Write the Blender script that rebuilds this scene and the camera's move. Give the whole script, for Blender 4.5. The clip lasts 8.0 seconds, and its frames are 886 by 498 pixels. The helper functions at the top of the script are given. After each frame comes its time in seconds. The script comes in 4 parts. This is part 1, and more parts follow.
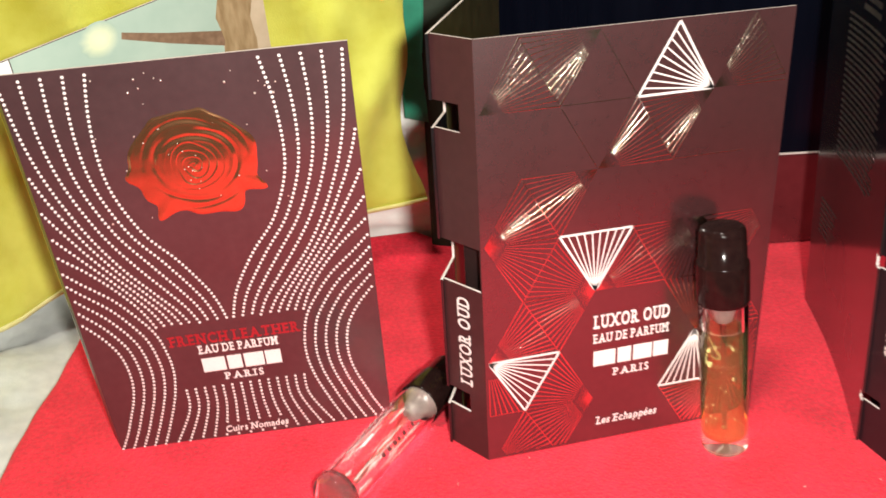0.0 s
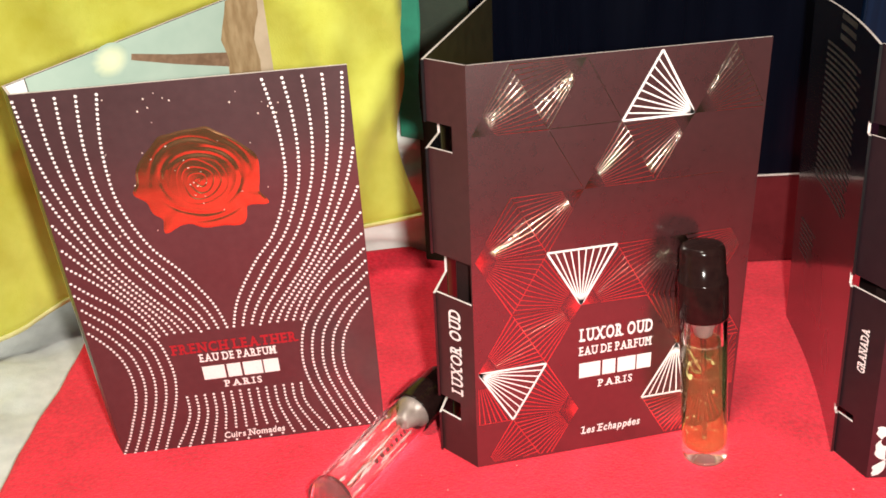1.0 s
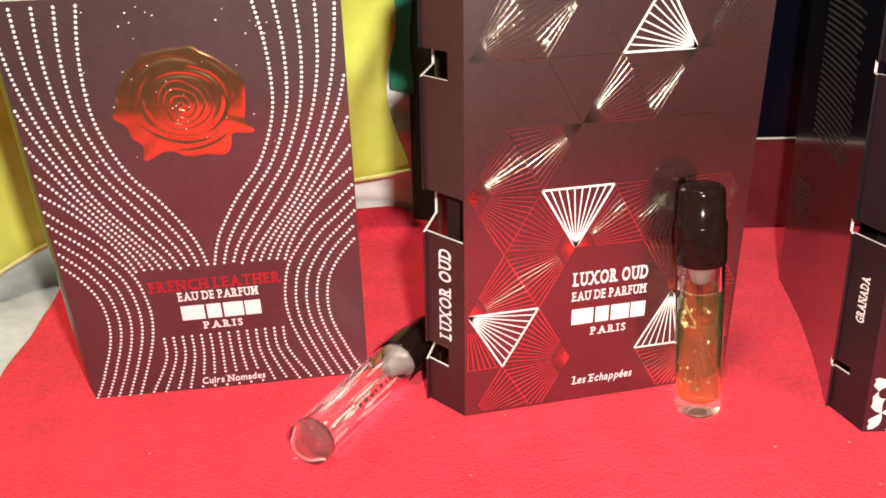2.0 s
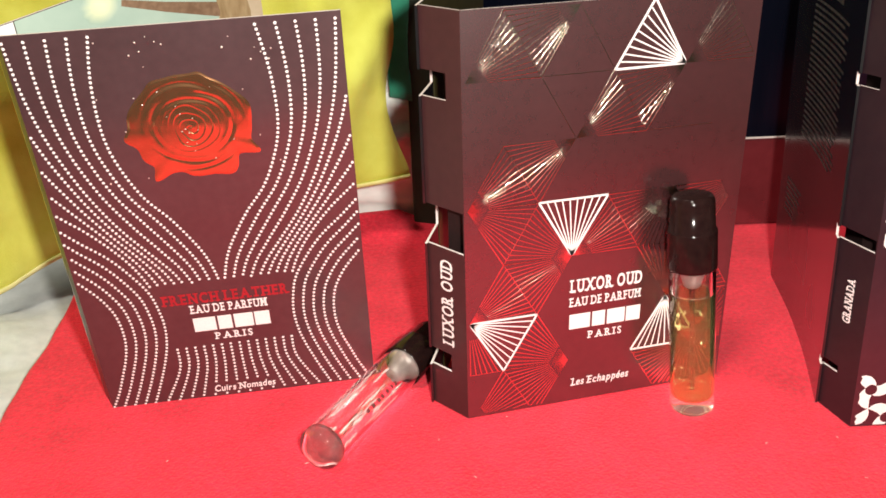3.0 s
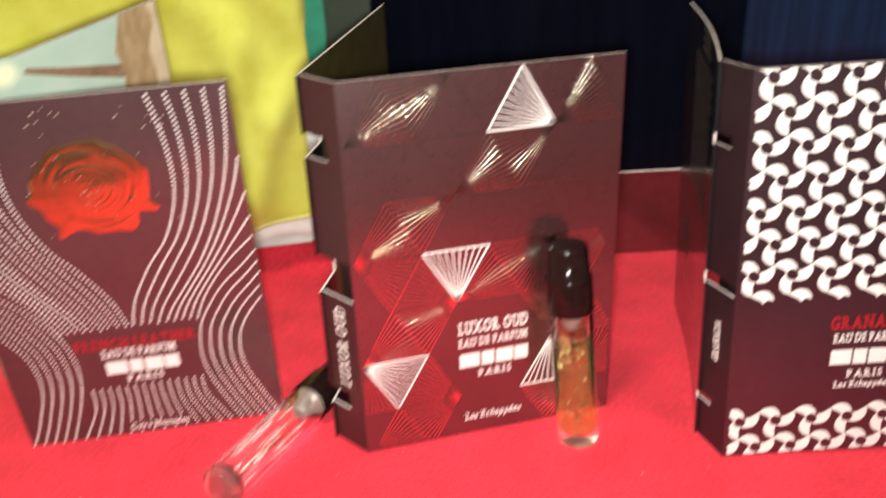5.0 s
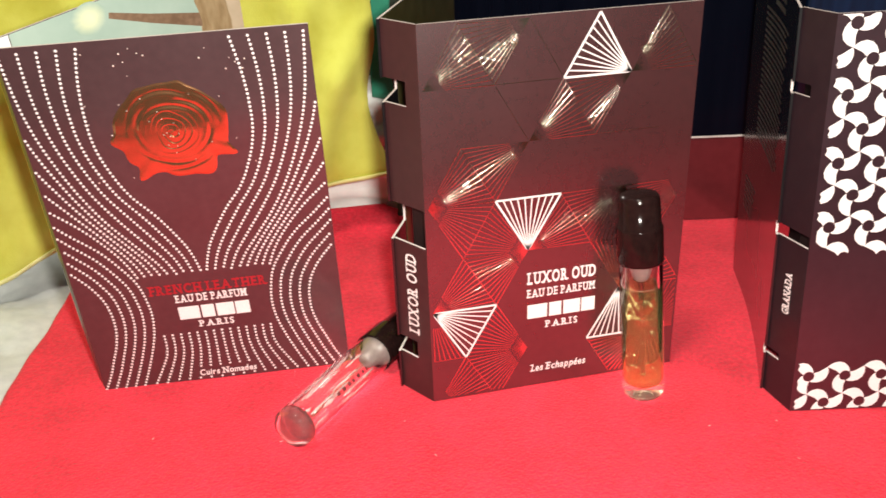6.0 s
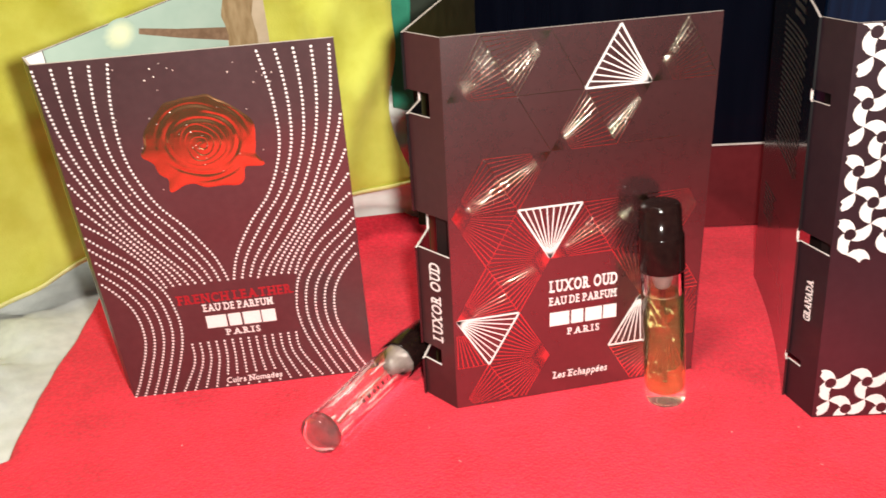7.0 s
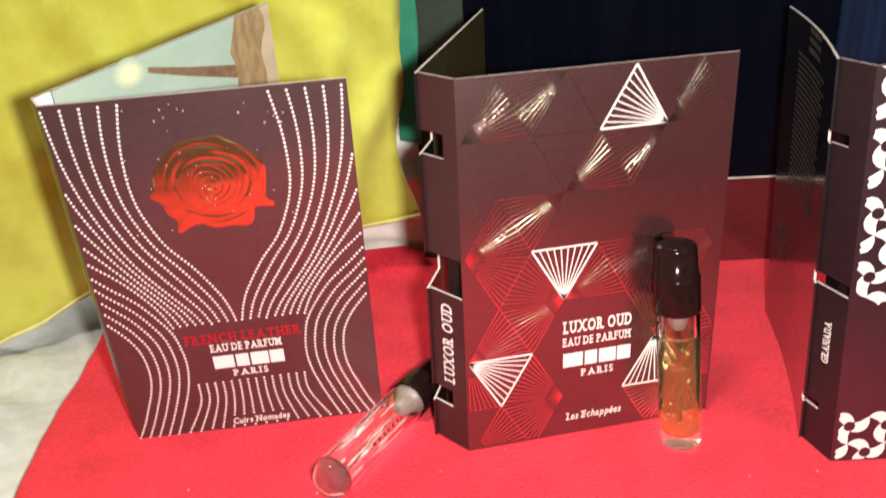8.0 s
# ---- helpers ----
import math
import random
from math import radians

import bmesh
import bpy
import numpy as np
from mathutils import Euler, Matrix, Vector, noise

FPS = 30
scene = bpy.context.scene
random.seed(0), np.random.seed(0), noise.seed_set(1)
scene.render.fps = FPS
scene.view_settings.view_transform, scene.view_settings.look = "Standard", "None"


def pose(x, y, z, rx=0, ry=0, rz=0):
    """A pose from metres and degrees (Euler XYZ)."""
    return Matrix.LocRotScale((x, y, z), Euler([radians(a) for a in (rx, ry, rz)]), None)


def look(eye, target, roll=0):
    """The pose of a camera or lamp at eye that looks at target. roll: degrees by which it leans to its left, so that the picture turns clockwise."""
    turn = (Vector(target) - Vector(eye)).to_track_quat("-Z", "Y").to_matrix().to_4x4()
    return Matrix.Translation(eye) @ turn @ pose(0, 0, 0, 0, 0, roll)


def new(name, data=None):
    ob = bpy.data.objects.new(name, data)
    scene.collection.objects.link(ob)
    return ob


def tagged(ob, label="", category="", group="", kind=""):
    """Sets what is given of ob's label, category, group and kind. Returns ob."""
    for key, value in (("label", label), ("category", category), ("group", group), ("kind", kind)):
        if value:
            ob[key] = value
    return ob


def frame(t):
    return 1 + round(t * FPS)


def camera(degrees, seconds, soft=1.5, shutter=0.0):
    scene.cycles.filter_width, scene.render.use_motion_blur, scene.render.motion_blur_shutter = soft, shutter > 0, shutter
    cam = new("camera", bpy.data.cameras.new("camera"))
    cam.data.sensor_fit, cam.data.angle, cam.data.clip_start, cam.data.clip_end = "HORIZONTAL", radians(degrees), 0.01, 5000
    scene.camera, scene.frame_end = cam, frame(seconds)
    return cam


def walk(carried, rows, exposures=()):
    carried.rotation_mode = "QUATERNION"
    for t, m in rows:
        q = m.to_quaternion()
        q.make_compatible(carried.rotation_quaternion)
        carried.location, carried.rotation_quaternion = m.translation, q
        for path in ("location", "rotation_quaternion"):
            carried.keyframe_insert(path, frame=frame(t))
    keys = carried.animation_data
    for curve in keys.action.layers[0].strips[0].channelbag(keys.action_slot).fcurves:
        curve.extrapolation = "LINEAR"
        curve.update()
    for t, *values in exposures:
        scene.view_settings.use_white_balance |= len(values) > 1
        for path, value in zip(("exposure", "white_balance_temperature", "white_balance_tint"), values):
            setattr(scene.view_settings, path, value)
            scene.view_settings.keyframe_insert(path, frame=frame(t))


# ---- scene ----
cam = camera(53.9, 8.0, soft=1.6, shutter=1.0)
# eye and target in centimetres, roll in degrees
PATH = [
    (0, (-3.539, -14.148, 11.968), (1.770, 12.370, -1.016), -3.50),
    (0.5, (-3.612, -14.751, 11.982), (1.944, 11.810, -0.811), -2.78),
    (1, (-3.622, -14.837, 12.296), (1.903, 11.853, -0.238), -2.71),
    (1.2, (-3.752, -14.647, 12.032), (2.467, 11.605, -1.089), -1.42),
    (2.3, (-3.908, -14.833, 10.864), (2.222, 11.724, -1.671), -0.77),
    (2.5, (-3.966, -15.124, 11.312), (2.064, 11.247, -1.657), -1.50),
    (3, (-3.950, -15.108, 11.713), (2.156, 11.194, -1.360), -1.96),
    (3.3, (-3.766, -15.064, 11.914), (2.029, 10.843, -2.060), -2.33),
    (3.4, (-3.720, -15.108, 12.443), (1.911, 10.520, -2.100), -2.99),
    (3.5, (-3.605, -15.117, 12.854), (1.806, 10.554, -1.697), -3.64),
    (3.6, (-3.529, -14.865, 13.254), (1.980, 10.952, -0.998), -3.95),
    (3.7, (-3.069, -14.964, 13.178), (2.102, 11.396, -0.178), -4.34),
    (3.8, (-2.453, -14.941, 13.374), (2.725, 11.445, 0.071), -4.11),
    (3.9, (-1.822, -14.966, 13.511), (3.906, 11.302, 0.200), -3.27),
    (4, (-1.553, -15.055, 13.468), (5.142, 11.059, 0.307), -2.43),
    (4.1, (-1.494, -14.903, 13.433), (6.320, 11.048, 0.569), -1.90),
    (4.2, (-1.167, -15.429, 13.843), (6.154, 10.729, 1.109), -2.71),
    (4.3, (-1.129, -15.525, 13.762), (6.150, 10.613, 0.961), -2.71),
    (4.5, (-1.244, -15.914, 13.807), (5.131, 10.369, 0.824), -2.93),
    (4.8, (-1.713, -15.956, 13.389), (4.921, 10.198, 0.276), -2.57),
    (5, (-1.989, -16.150, 13.186), (4.459, 9.970, -0.086), -2.33),
    (5.2, (-2.527, -16.409, 12.860), (3.769, 9.635, -0.634), -1.62),
    (6.3, (-3.151, -16.544, 12.363), (2.234, 9.785, -0.971), -2.69),
    (6.5, (-3.059, -16.693, 12.607), (2.282, 9.670, -0.677), -2.86),
    (7, (-3.344, -16.673, 12.528), (1.732, 9.812, -0.616), -3.04),
    (7.5, (-3.611, -16.098, 12.529), (1.626, 10.478, -0.367), -2.82),
    (8, (-3.572, -16.149, 12.858), (1.710, 10.576, 0.294), -2.89),
]
walk(cam, [(t, look(Vector(eye) * 0.01, Vector(target) * 0.01, roll)) for t, eye, target, roll in PATH],
     exposures=[(0, 0.05), (3, 0.05), (3.6, 0.0), (4.1, -0.12), (4.4, -0.12), (4.8, -0.06), (5.2, -0.02), (6.3, 0.0), (8, 0.0)])

# ---- light: the phone's torch beside the lens, an unseen overhead fill, and the dim room round it ----
scene.view_settings.exposure = 0.0
TORCH_POWER, FILL_POWER, ROOM_LIGHT = 2.7, 16.0, 0.10
torch_data = bpy.data.lights.new("phone_torch", "SPOT")
torch_data.energy, torch_data.color = TORCH_POWER, (1.0, 0.95, 0.86)
torch_data.spot_size, torch_data.spot_blend, torch_data.shadow_soft_size = radians(120), 0.7, 0.005
torch = new("phone_torch", torch_data)
torch.matrix_world = look((-0.022, -0.160, 0.127), (0.008, 0.06, 0.058))
# unseen fill from above, added to brighten the fabrics behind the cards
lamp_data = bpy.data.lights.new("overhead_fill", "AREA")
lamp_data.shape, lamp_data.size, lamp_data.energy, lamp_data.color = "DISK", 0.25, FILL_POWER, (1.0, 0.93, 0.80)
lamp = new("overhead_fill", lamp_data)
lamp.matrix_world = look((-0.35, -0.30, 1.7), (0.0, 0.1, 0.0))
room = bpy.data.worlds.new("room")
scene.world = room
room.use_nodes = True
room.node_tree.nodes["Background"].inputs["Color"].default_value = (1.0, 0.93, 0.82, 1)
room.node_tree.nodes["Background"].inputs["Strength"].default_value = ROOM_LIGHT


# ---- materials ----
def material(name, dark, light, rough=0.5, metal=0.0, scale=800.0, bump=0.0, bump_scale=3000.0, coat=0.0, coat_rough=0.1,
             sheen=0.0, transmission=0.0, ior=1.5, spec=0.5, rough_var=0.08, stretch=(1, 1, 1), coat_ior=1.72):
    """Principled surface: two scales of colour variation, uneven gloss and fine relief. Scales are per metre."""
    m = bpy.data.materials.new(name)
    m.use_nodes = True
    t = m.node_tree
    n, link = t.nodes, t.links.new
    b = n["Principled BSDF"]
    co = n.new("ShaderNodeTexCoord")
    mp = n.new("ShaderNodeMapping")
    mp.inputs["Scale"].default_value = stretch
    link(co.outputs["Object"], mp.inputs["Vector"])
    fine, broad = n.new("ShaderNodeTexNoise"), n.new("ShaderNodeTexNoise")
    fine.inputs["Scale"].default_value, fine.inputs["Detail"].default_value = scale, 4
    broad.inputs["Scale"].default_value, broad.inputs["Detail"].default_value = scale / 14, 3
    for x in (fine, broad):
        link(mp.outputs["Vector"], x.inputs["Vector"])
    add = n.new("ShaderNodeMath")
    add.operation = "ADD"
    link(fine.outputs["Fac"], add.inputs[0])
    link(broad.outputs["Fac"], add.inputs[1])
    ramp = n.new("ShaderNodeMapRange")
    ramp.inputs["From Min"].default_value, ramp.inputs["From Max"].default_value = 0.7, 1.3
    link(add.outputs[0], ramp.inputs["Value"])
    mix = n.new("ShaderNodeMix")
    mix.data_type = "RGBA"
    mix.inputs["A"].default_value, mix.inputs["B"].default_value = (*dark, 1), (*light, 1)
    link(ramp.outputs["Result"], mix.inputs["Factor"])
    link(mix.outputs["Result"], b.inputs["Base Color"])
    rr = n.new("ShaderNodeMapRange")
    rr.inputs["To Min"].default_value, rr.inputs["To Max"].default_value = max(0.0, rough - rough_var), rough + rough_var
    link(broad.outputs["Fac"], rr.inputs["Value"])
    link(rr.outputs["Result"], b.inputs["Roughness"])
    b.inputs["Metallic"].default_value = metal
    b.inputs["Coat Weight"].default_value, b.inputs["Coat Roughness"].default_value = coat, coat_rough
    b.inputs["Coat IOR"].default_value = coat_ior
    b.inputs["Sheen Weight"].default_value, b.inputs["Sheen Roughness"].default_value = sheen, 0.6
    b.inputs["Transmission Weight"].default_value, b.inputs["IOR"].default_value = transmission, ior
    b.inputs["Specular IOR Level"].default_value = spec
    if bump:
        nz, bp = n.new("ShaderNodeTexNoise"), n.new("ShaderNodeBump")
        nz.inputs["Scale"].default_value, nz.inputs["Detail"].default_value = bump_scale, 5
        bp.inputs["Strength"].default_value, bp.inputs["Distance"].default_value = bump, 0.0006
        link(mp.outputs["Vector"], nz.inputs["Vector"])
        link(nz.outputs["Fac"], bp.inputs["Height"])
        link(bp.outputs["Normal"], b.inputs["Normal"])
    return m


CARTON = material("aubergine_carton", (0.044, 0.0215, 0.0240), (0.061, 0.0300, 0.0330), 0.42, coat=1.0, coat_rough=0.13, coat_ior=1.62, scale=500, bump=0.03, bump_scale=2500)
CARTON_GLOSS = material("glossy_aubergine_carton", (0.036, 0.0095, 0.0105), (0.051, 0.0135, 0.0150), 0.42, coat=1.0, coat_rough=0.19, coat_ior=2.3, scale=500, bump=0.03, bump_scale=2500)
CARTON_DEEP = material("deep_aubergine_carton", (0.022, 0.0095, 0.0135), (0.032, 0.0135, 0.0190), 0.42, coat=1.0, coat_rough=0.12, coat_ior=1.62, scale=500, bump=0.03, bump_scale=2500)
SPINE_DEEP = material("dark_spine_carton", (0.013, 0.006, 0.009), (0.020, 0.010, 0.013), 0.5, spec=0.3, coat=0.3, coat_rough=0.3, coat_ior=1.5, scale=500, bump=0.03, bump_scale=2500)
VIAL_INK = material("dark_red_vial_print", (0.10, 0.02, 0.02), (0.18, 0.04, 0.04), 0.5, scale=2500)
MILKY_GLASS = material("greyish_thick_glass", (0.50, 0.40, 0.39), (0.66, 0.56, 0.55), 0.12, transmission=0.94, ior=1.1, scale=400)
OLIVE_LAYER = material("dark_olive_layer", (0.040, 0.034, 0.010), (0.070, 0.060, 0.022), 0.35, scale=250, coat=0.5, coat_rough=0.15)
SPINE_SATIN = material("satin_aubergine_spine", (0.036, 0.012, 0.013), (0.050, 0.017, 0.018), 0.5, spec=0.3, coat=0.25, coat_rough=0.3, coat_ior=1.5, scale=500, bump=0.03, bump_scale=2500)
# matte dark colour that stands for the shade inside the openings
OPENING_SHADE = material("opening_shade", (0.016, 0.007, 0.007), (0.026, 0.011, 0.011), 0.7, spec=0.2)
CARTON_BLACK = material("black_lacquered_carton", (0.006, 0.006, 0.007), (0.012, 0.011, 0.012), 0.25, coat=0.6, coat_rough=0.12, scale=400, bump=0.02)
PAPER_EDGE = material("cut_paper_edge", (0.50, 0.42, 0.40), (0.74, 0.66, 0.64), 0.8, scale=3000)
PAPER_WHITE = material("white_paper", (0.74, 0.73, 0.70), (0.82, 0.81, 0.78), 0.6, scale=600)
INK_WHITE = material("white_ink", (0.74, 0.71, 0.70), (0.84, 0.82, 0.80), 0.5, scale=2500)
INK_RED = material("dark_red_foil_ink", (0.29, 0.012, 0.018), (0.38, 0.018, 0.026), 0.4, scale=2500)
FAINT_INK = material("faint_grey_ink", (0.045, 0.043, 0.045), (0.095, 0.092, 0.090), 0.5, scale=2500)
FOIL = material("gold_foil", (0.72, 0.57, 0.45), (0.86, 0.71, 0.59), 0.15, metal=1.0, scale=1800, bump=0.05, bump_scale=1400)
# gold foil tinted and slightly diffuse: part of the cloth's reflected red is colour
ROSE_FOIL = material("embossed_rose_foil", (0.66, 0.32, 0.15), (0.78, 0.40, 0.20), 0.15, metal=0.93, scale=600, bump=0.02, bump_scale=900)
# pale and partly diffuse, so the specks' glint is in their colour
SPECK_FOIL = material("pale_foil_and_glint_specks", (0.80, 0.70, 0.62), (0.90, 0.82, 0.74), 0.3, metal=0.6, scale=900)
RED_CLOTH = material("red_fleece", (0.56, 0.010, 0.027), (0.88, 0.022, 0.054), 0.9, scale=900, bump=1.0, bump_scale=1500, sheen=0.12, spec=0.1)
WHITE_CLOTH = material("white_sheet_cotton", (0.46, 0.49, 0.49), (0.60, 0.63, 0.62), 0.85, scale=300, bump=0.3, bump_scale=2600, sheen=0.2, spec=0.15)
LINING_CLOTH = material("white_lining_cotton", (0.80, 0.80, 0.76), (0.88, 0.88, 0.85), 0.8, scale=300, bump=0.3, bump_scale=2600, spec=0.2)
YELLOW_CLOTH = material("yellow_fabric", (0.50, 0.49, 0.050), (0.65, 0.67, 0.120), 0.75, scale=110, bump=0.25, bump_scale=2400, sheen=0.12, spec=0.2)
GREEN_CLOTH = material("green_fabric", (0.01, 0.20, 0.12), (0.02, 0.30, 0.18), 0.75, scale=200, bump=0.25, bump_scale=2400, sheen=0.2)
YELLOW_HEM = material("pale_yellow_hem", (0.66, 0.62, 0.20), (0.78, 0.74, 0.34), 0.8, scale=300, bump=0.4, bump_scale=2400)
# darker copy of the green: the card's shadow put into the colour
SHADED_GREEN_CLOTH = material("green_fabric_in_shade", (0.008, 0.018, 0.009), (0.018, 0.034, 0.017), 0.7, scale=200, bump=0.25, bump_scale=2400)
BLACK_BOX = material("glossy_black_card", (0.0015, 0.002, 0.005), (0.003, 0.004, 0.009), 0.12, spec=0.14, scale=260, bump=0.03, bump_scale=500, stretch=(1, 1, 0.08))
# streaky blue sheen of reflected white patterns, put into the lid's colour
BLUE_SHEEN_BOX = material("blue_sheen_card", (0.002, 0.008, 0.026), (0.007, 0.026, 0.080), 0.34, coat=0.15, coat_rough=0.2, scale=420, bump=0.05, bump_scale=500, stretch=(1, 1, 0.05))
# dark glossy base whose reflection of the red cloth is put into its colour
BOX_BASE = material("red_reflection_card", (0.085, 0.013, 0.016), (0.11, 0.018, 0.022), 0.22, coat=1.0, coat_rough=0.14, scale=300, bump=0.03)
DARK_WOOD = material("dark_wood", (0.02, 0.012, 0.008), (0.05, 0.028, 0.016), 0.5, scale=60, bump=0.1, bump_scale=300, stretch=(0.1, 1, 1))
LINT = material("pale_lint", (0.55, 0.16, 0.16), (0.80, 0.45, 0.42), 0.9, scale=2000)
GLASS = material("clear_glass", (0.97, 0.98, 0.97), (1, 1, 1), 0.01, transmission=1.0, coat=1.0, coat_rough=0.015, ior=1.16, rough_var=0.005, scale=200)
# slightly diffuse: the brightness of lensed light is put into the amber colour
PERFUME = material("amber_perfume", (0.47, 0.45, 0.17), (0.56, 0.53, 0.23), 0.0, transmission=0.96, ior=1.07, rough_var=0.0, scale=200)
MENISCUS = material("faint_glass_ring", (0.95, 0.85, 0.65), (1.0, 0.92, 0.75), 0.06, transmission=0.95, coat=1.0, coat_rough=0.08, coat_ior=2.0, ior=1.05, rough_var=0.02, scale=200)
# half diffuse and pale, so the beads show as painted glints
GLINT = material("pale_glint_bead", (0.95, 0.85, 0.65), (1.0, 0.92, 0.75), 0.06, transmission=0.5, coat=1.0, coat_rough=0.08, coat_ior=2.2, ior=1.05, rough_var=0.02, scale=200)
# pale half-clear streaks: refraction highlights of the glass put into colour
STREAK = material("refracted_light_streak", (0.50, 0.34, 0.32), (0.80, 0.62, 0.60), 0.12, transmission=0.5, coat=0.8, coat_rough=0.12, coat_ior=1.8, ior=1.12, scale=600)
BLACK_PLASTIC = material("black_plastic", (0.010, 0.004, 0.004), (0.018, 0.008, 0.007), 0.12, spec=0.2, rough_var=0.03, scale=700, bump=0.02)
CLEAR_PLASTIC = material("milky_plastic", (0.32, 0.25, 0.23), (0.44, 0.36, 0.33), 0.3, transmission=0.6, scale=700)
MINT_INK = material("pale_mint_print", (0.33, 0.44, 0.37), (0.42, 0.52, 0.44), 0.4, scale=160, coat=0.3)
GLOW_INKS = [material("yellow_print", (0.34 + 0.052 * k, 0.45 + 0.040 * k, 0.37 + 0.012 * k), (0.43 + 0.050 * k, 0.53 + 0.037 * k, 0.44 + 0.014 * k), 0.4, scale=300, coat=0.3) for k in range(9)]
POST_INK = material("mottled_brown_print", (0.20, 0.12, 0.05), (0.44, 0.32, 0.18), 0.4, scale=700, coat=0.3, stretch=(1, 1, 0.3))
BROWN_INK = material("brown_print", (0.17, 0.10, 0.06), (0.30, 0.19, 0.12), 0.4, scale=900, coat=0.3)
PEACH_INK = material("peach_print", (0.46, 0.36, 0.24), (0.62, 0.50, 0.36), 0.4, scale=250, coat=0.3)

CM = Matrix.Scale(0.01, 4)


# ---- mesh helpers; every shape below is given in centimetres ----
def part(name, bm, mats, parent=None, label="", smooth=False):
    """One mesh object out of a bmesh in centimetres, under a thing or a part."""
    bmesh.ops.recalc_face_normals(bm, faces=bm.faces[:])
    bm.transform(CM)
    me = bpy.data.meshes.new(name)
    bm.to_mesh(me)
    bm.free()
    for m in mats if isinstance(mats, (list, tuple)) else [mats]:
        me.materials.append(m)
    if smooth:
        me.polygons.foreach_set("use_smooth", [True] * len(me.polygons))
    ob = new(name, me)
    ob.parent = parent
    if label:
        tagged(ob, label)
    return ob


def thing(name, matrix, label, category, group="", kind=""):
    """An Empty at a thing's base; the matrix is in centimetres."""
    ob = new(name)
    ob.empty_display_size = 0.01
    m = matrix.copy()
    m.translation = m.translation * 0.01
    ob.matrix_world = m
    return tagged(ob, label, category, group, kind)


def prism(bm, pts, z0, z1, rim=0):
    """A closed outline in plan, raised from z0 to z1; rim: material of its top and bottom."""
    lo = [bm.verts.new((x, y, z0)) for x, y in pts]
    hi = [bm.verts.new((x, y, z1)) for x, y in pts]
    bm.faces.new(hi).material_index = rim
    bm.faces.new(lo[::-1]).material_index = rim
    n = len(pts)
    return [bm.faces.new((lo[i], lo[(i + 1) % n], hi[(i + 1) % n], hi[i])) for i in range(n)]


def leaf(bm, line, thick, z0, z1, ends=(True, True)):
    """A sheet of carton that follows a line in plan, pale at its cut edges (material 1)."""
    pts = [Vector((x, y)) for x, y in line]
    side = []
    for i, p in enumerate(pts):
        d = (pts[min(i + 1, len(pts) - 1)] - pts[max(i - 1, 0)]).normalized()
        side.append(Vector((-d.y, d.x)) * thick)
    ring = pts + [p + s for p, s in zip(pts[::-1], side[::-1])]
    faces = prism(bm, ring, z0, z1, 1)
    faces[len(pts) - 1].material_index = 1 if ends[1] else 0
    faces[-1].material_index = 1 if ends[0] else 0


def plate(bm, pts, y=-0.006, thick=0.006):
    """A thin print on the front of a card: outline in (x, z), lying proud of the carton by its thickness."""
    a = [bm.verts.new((x, y, z)) for x, z in pts]
    b = [bm.verts.new((x, y + thick * 0.9, z)) for x, z in pts]
    bm.faces.new(a)
    n = len(pts)
    for i in range(n):
        bm.faces.new((a[i], a[(i + 1) % n], b[(i + 1) % n], b[i]))


def ray_stroke(bm, hub, p, q, w, y):
    """A printed line that starts from a shared hub vertex."""
    d = (q - p).normalized()
    sd = Vector((-d.y, d.x)) * w / 2
    k = p + d * w * 2
    front = [hub] + [bm.verts.new((a.x, y, a.y)) for a in (k + sd, q + sd, q - sd, k - sd)]
    bm.faces.new(front)
    back = [bm.verts.new((v.co.x, y * 0.1, v.co.z)) for v in front[1:]]
    for a, b, c, e in zip(front[1:], front[2:], back, back[1:]):
        bm.faces.new((a, b, e, c))


def ridge(bm, p, q, w, h):
    """A raised foil line with a flat back and rounded shoulders, finer at its start."""
    d = (q - p).normalized()
    sd = Vector((-d.y, d.x))
    arc = (-1.0, -0.94, -0.84, 0.0, 0.84, 0.94, 1.0)
    ends = [[bm.verts.new((c.x + sd.x * a * k * w / 2, -0.001 - k * h * (1 - a ** 8), c.y + sd.y * a * k * w / 2)) for a in arc] for c, k in ((p, 0.5), (q, 1.0))]
    for i in range(6):
        bm.faces.new((ends[0][i], ends[0][i + 1], ends[1][i + 1], ends[1][i]))
    return ends[0]


def stroke(bm, p, q, w0, w1=None, y=-0.006):
    """A straight printed line from p to q in (x, z), w0 wide at its start and w1 at its end."""
    p, q = Vector(p), Vector(q)
    d = (q - p).normalized()
    s, w1 = Vector((-d.y, d.x)), w0 if w1 is None else w1
    plate(bm, [p + s * w0 / 2, p - s * w0 / 2, q - s * w1 / 2, q + s * w1 / 2], y)


def lathe(bm, profile, seg=32, mat=0, wide=1.0):
    """A turned shape round z from (radius, height) pairs; a zero radius closes it."""
    rings = []
    for r, z in profile:
        r *= wide
        if r <= 0:
            rings.append([bm.verts.new((0, 0, z))])
        else:
            rings.append([bm.verts.new((r * math.cos(2 * math.pi * i / seg), r * math.sin(2 * math.pi * i / seg), z)) for i in range(seg)])
    for a, b in zip(rings, rings[1:]):
        for i in range(seg):
            j = (i + 1) % seg
            if len(a) == 1 and len(b) == 1:
                continue
            if len(a) == 1:
                f = bm.faces.new((a[0], b[i], b[j]))
            elif len(b) == 1:
                f = bm.faces.new((a[i], a[j], b[0]))
            else:
                f = bm.faces.new((a[i], a[j], b[j], b[i]))
            f.material_index = mat


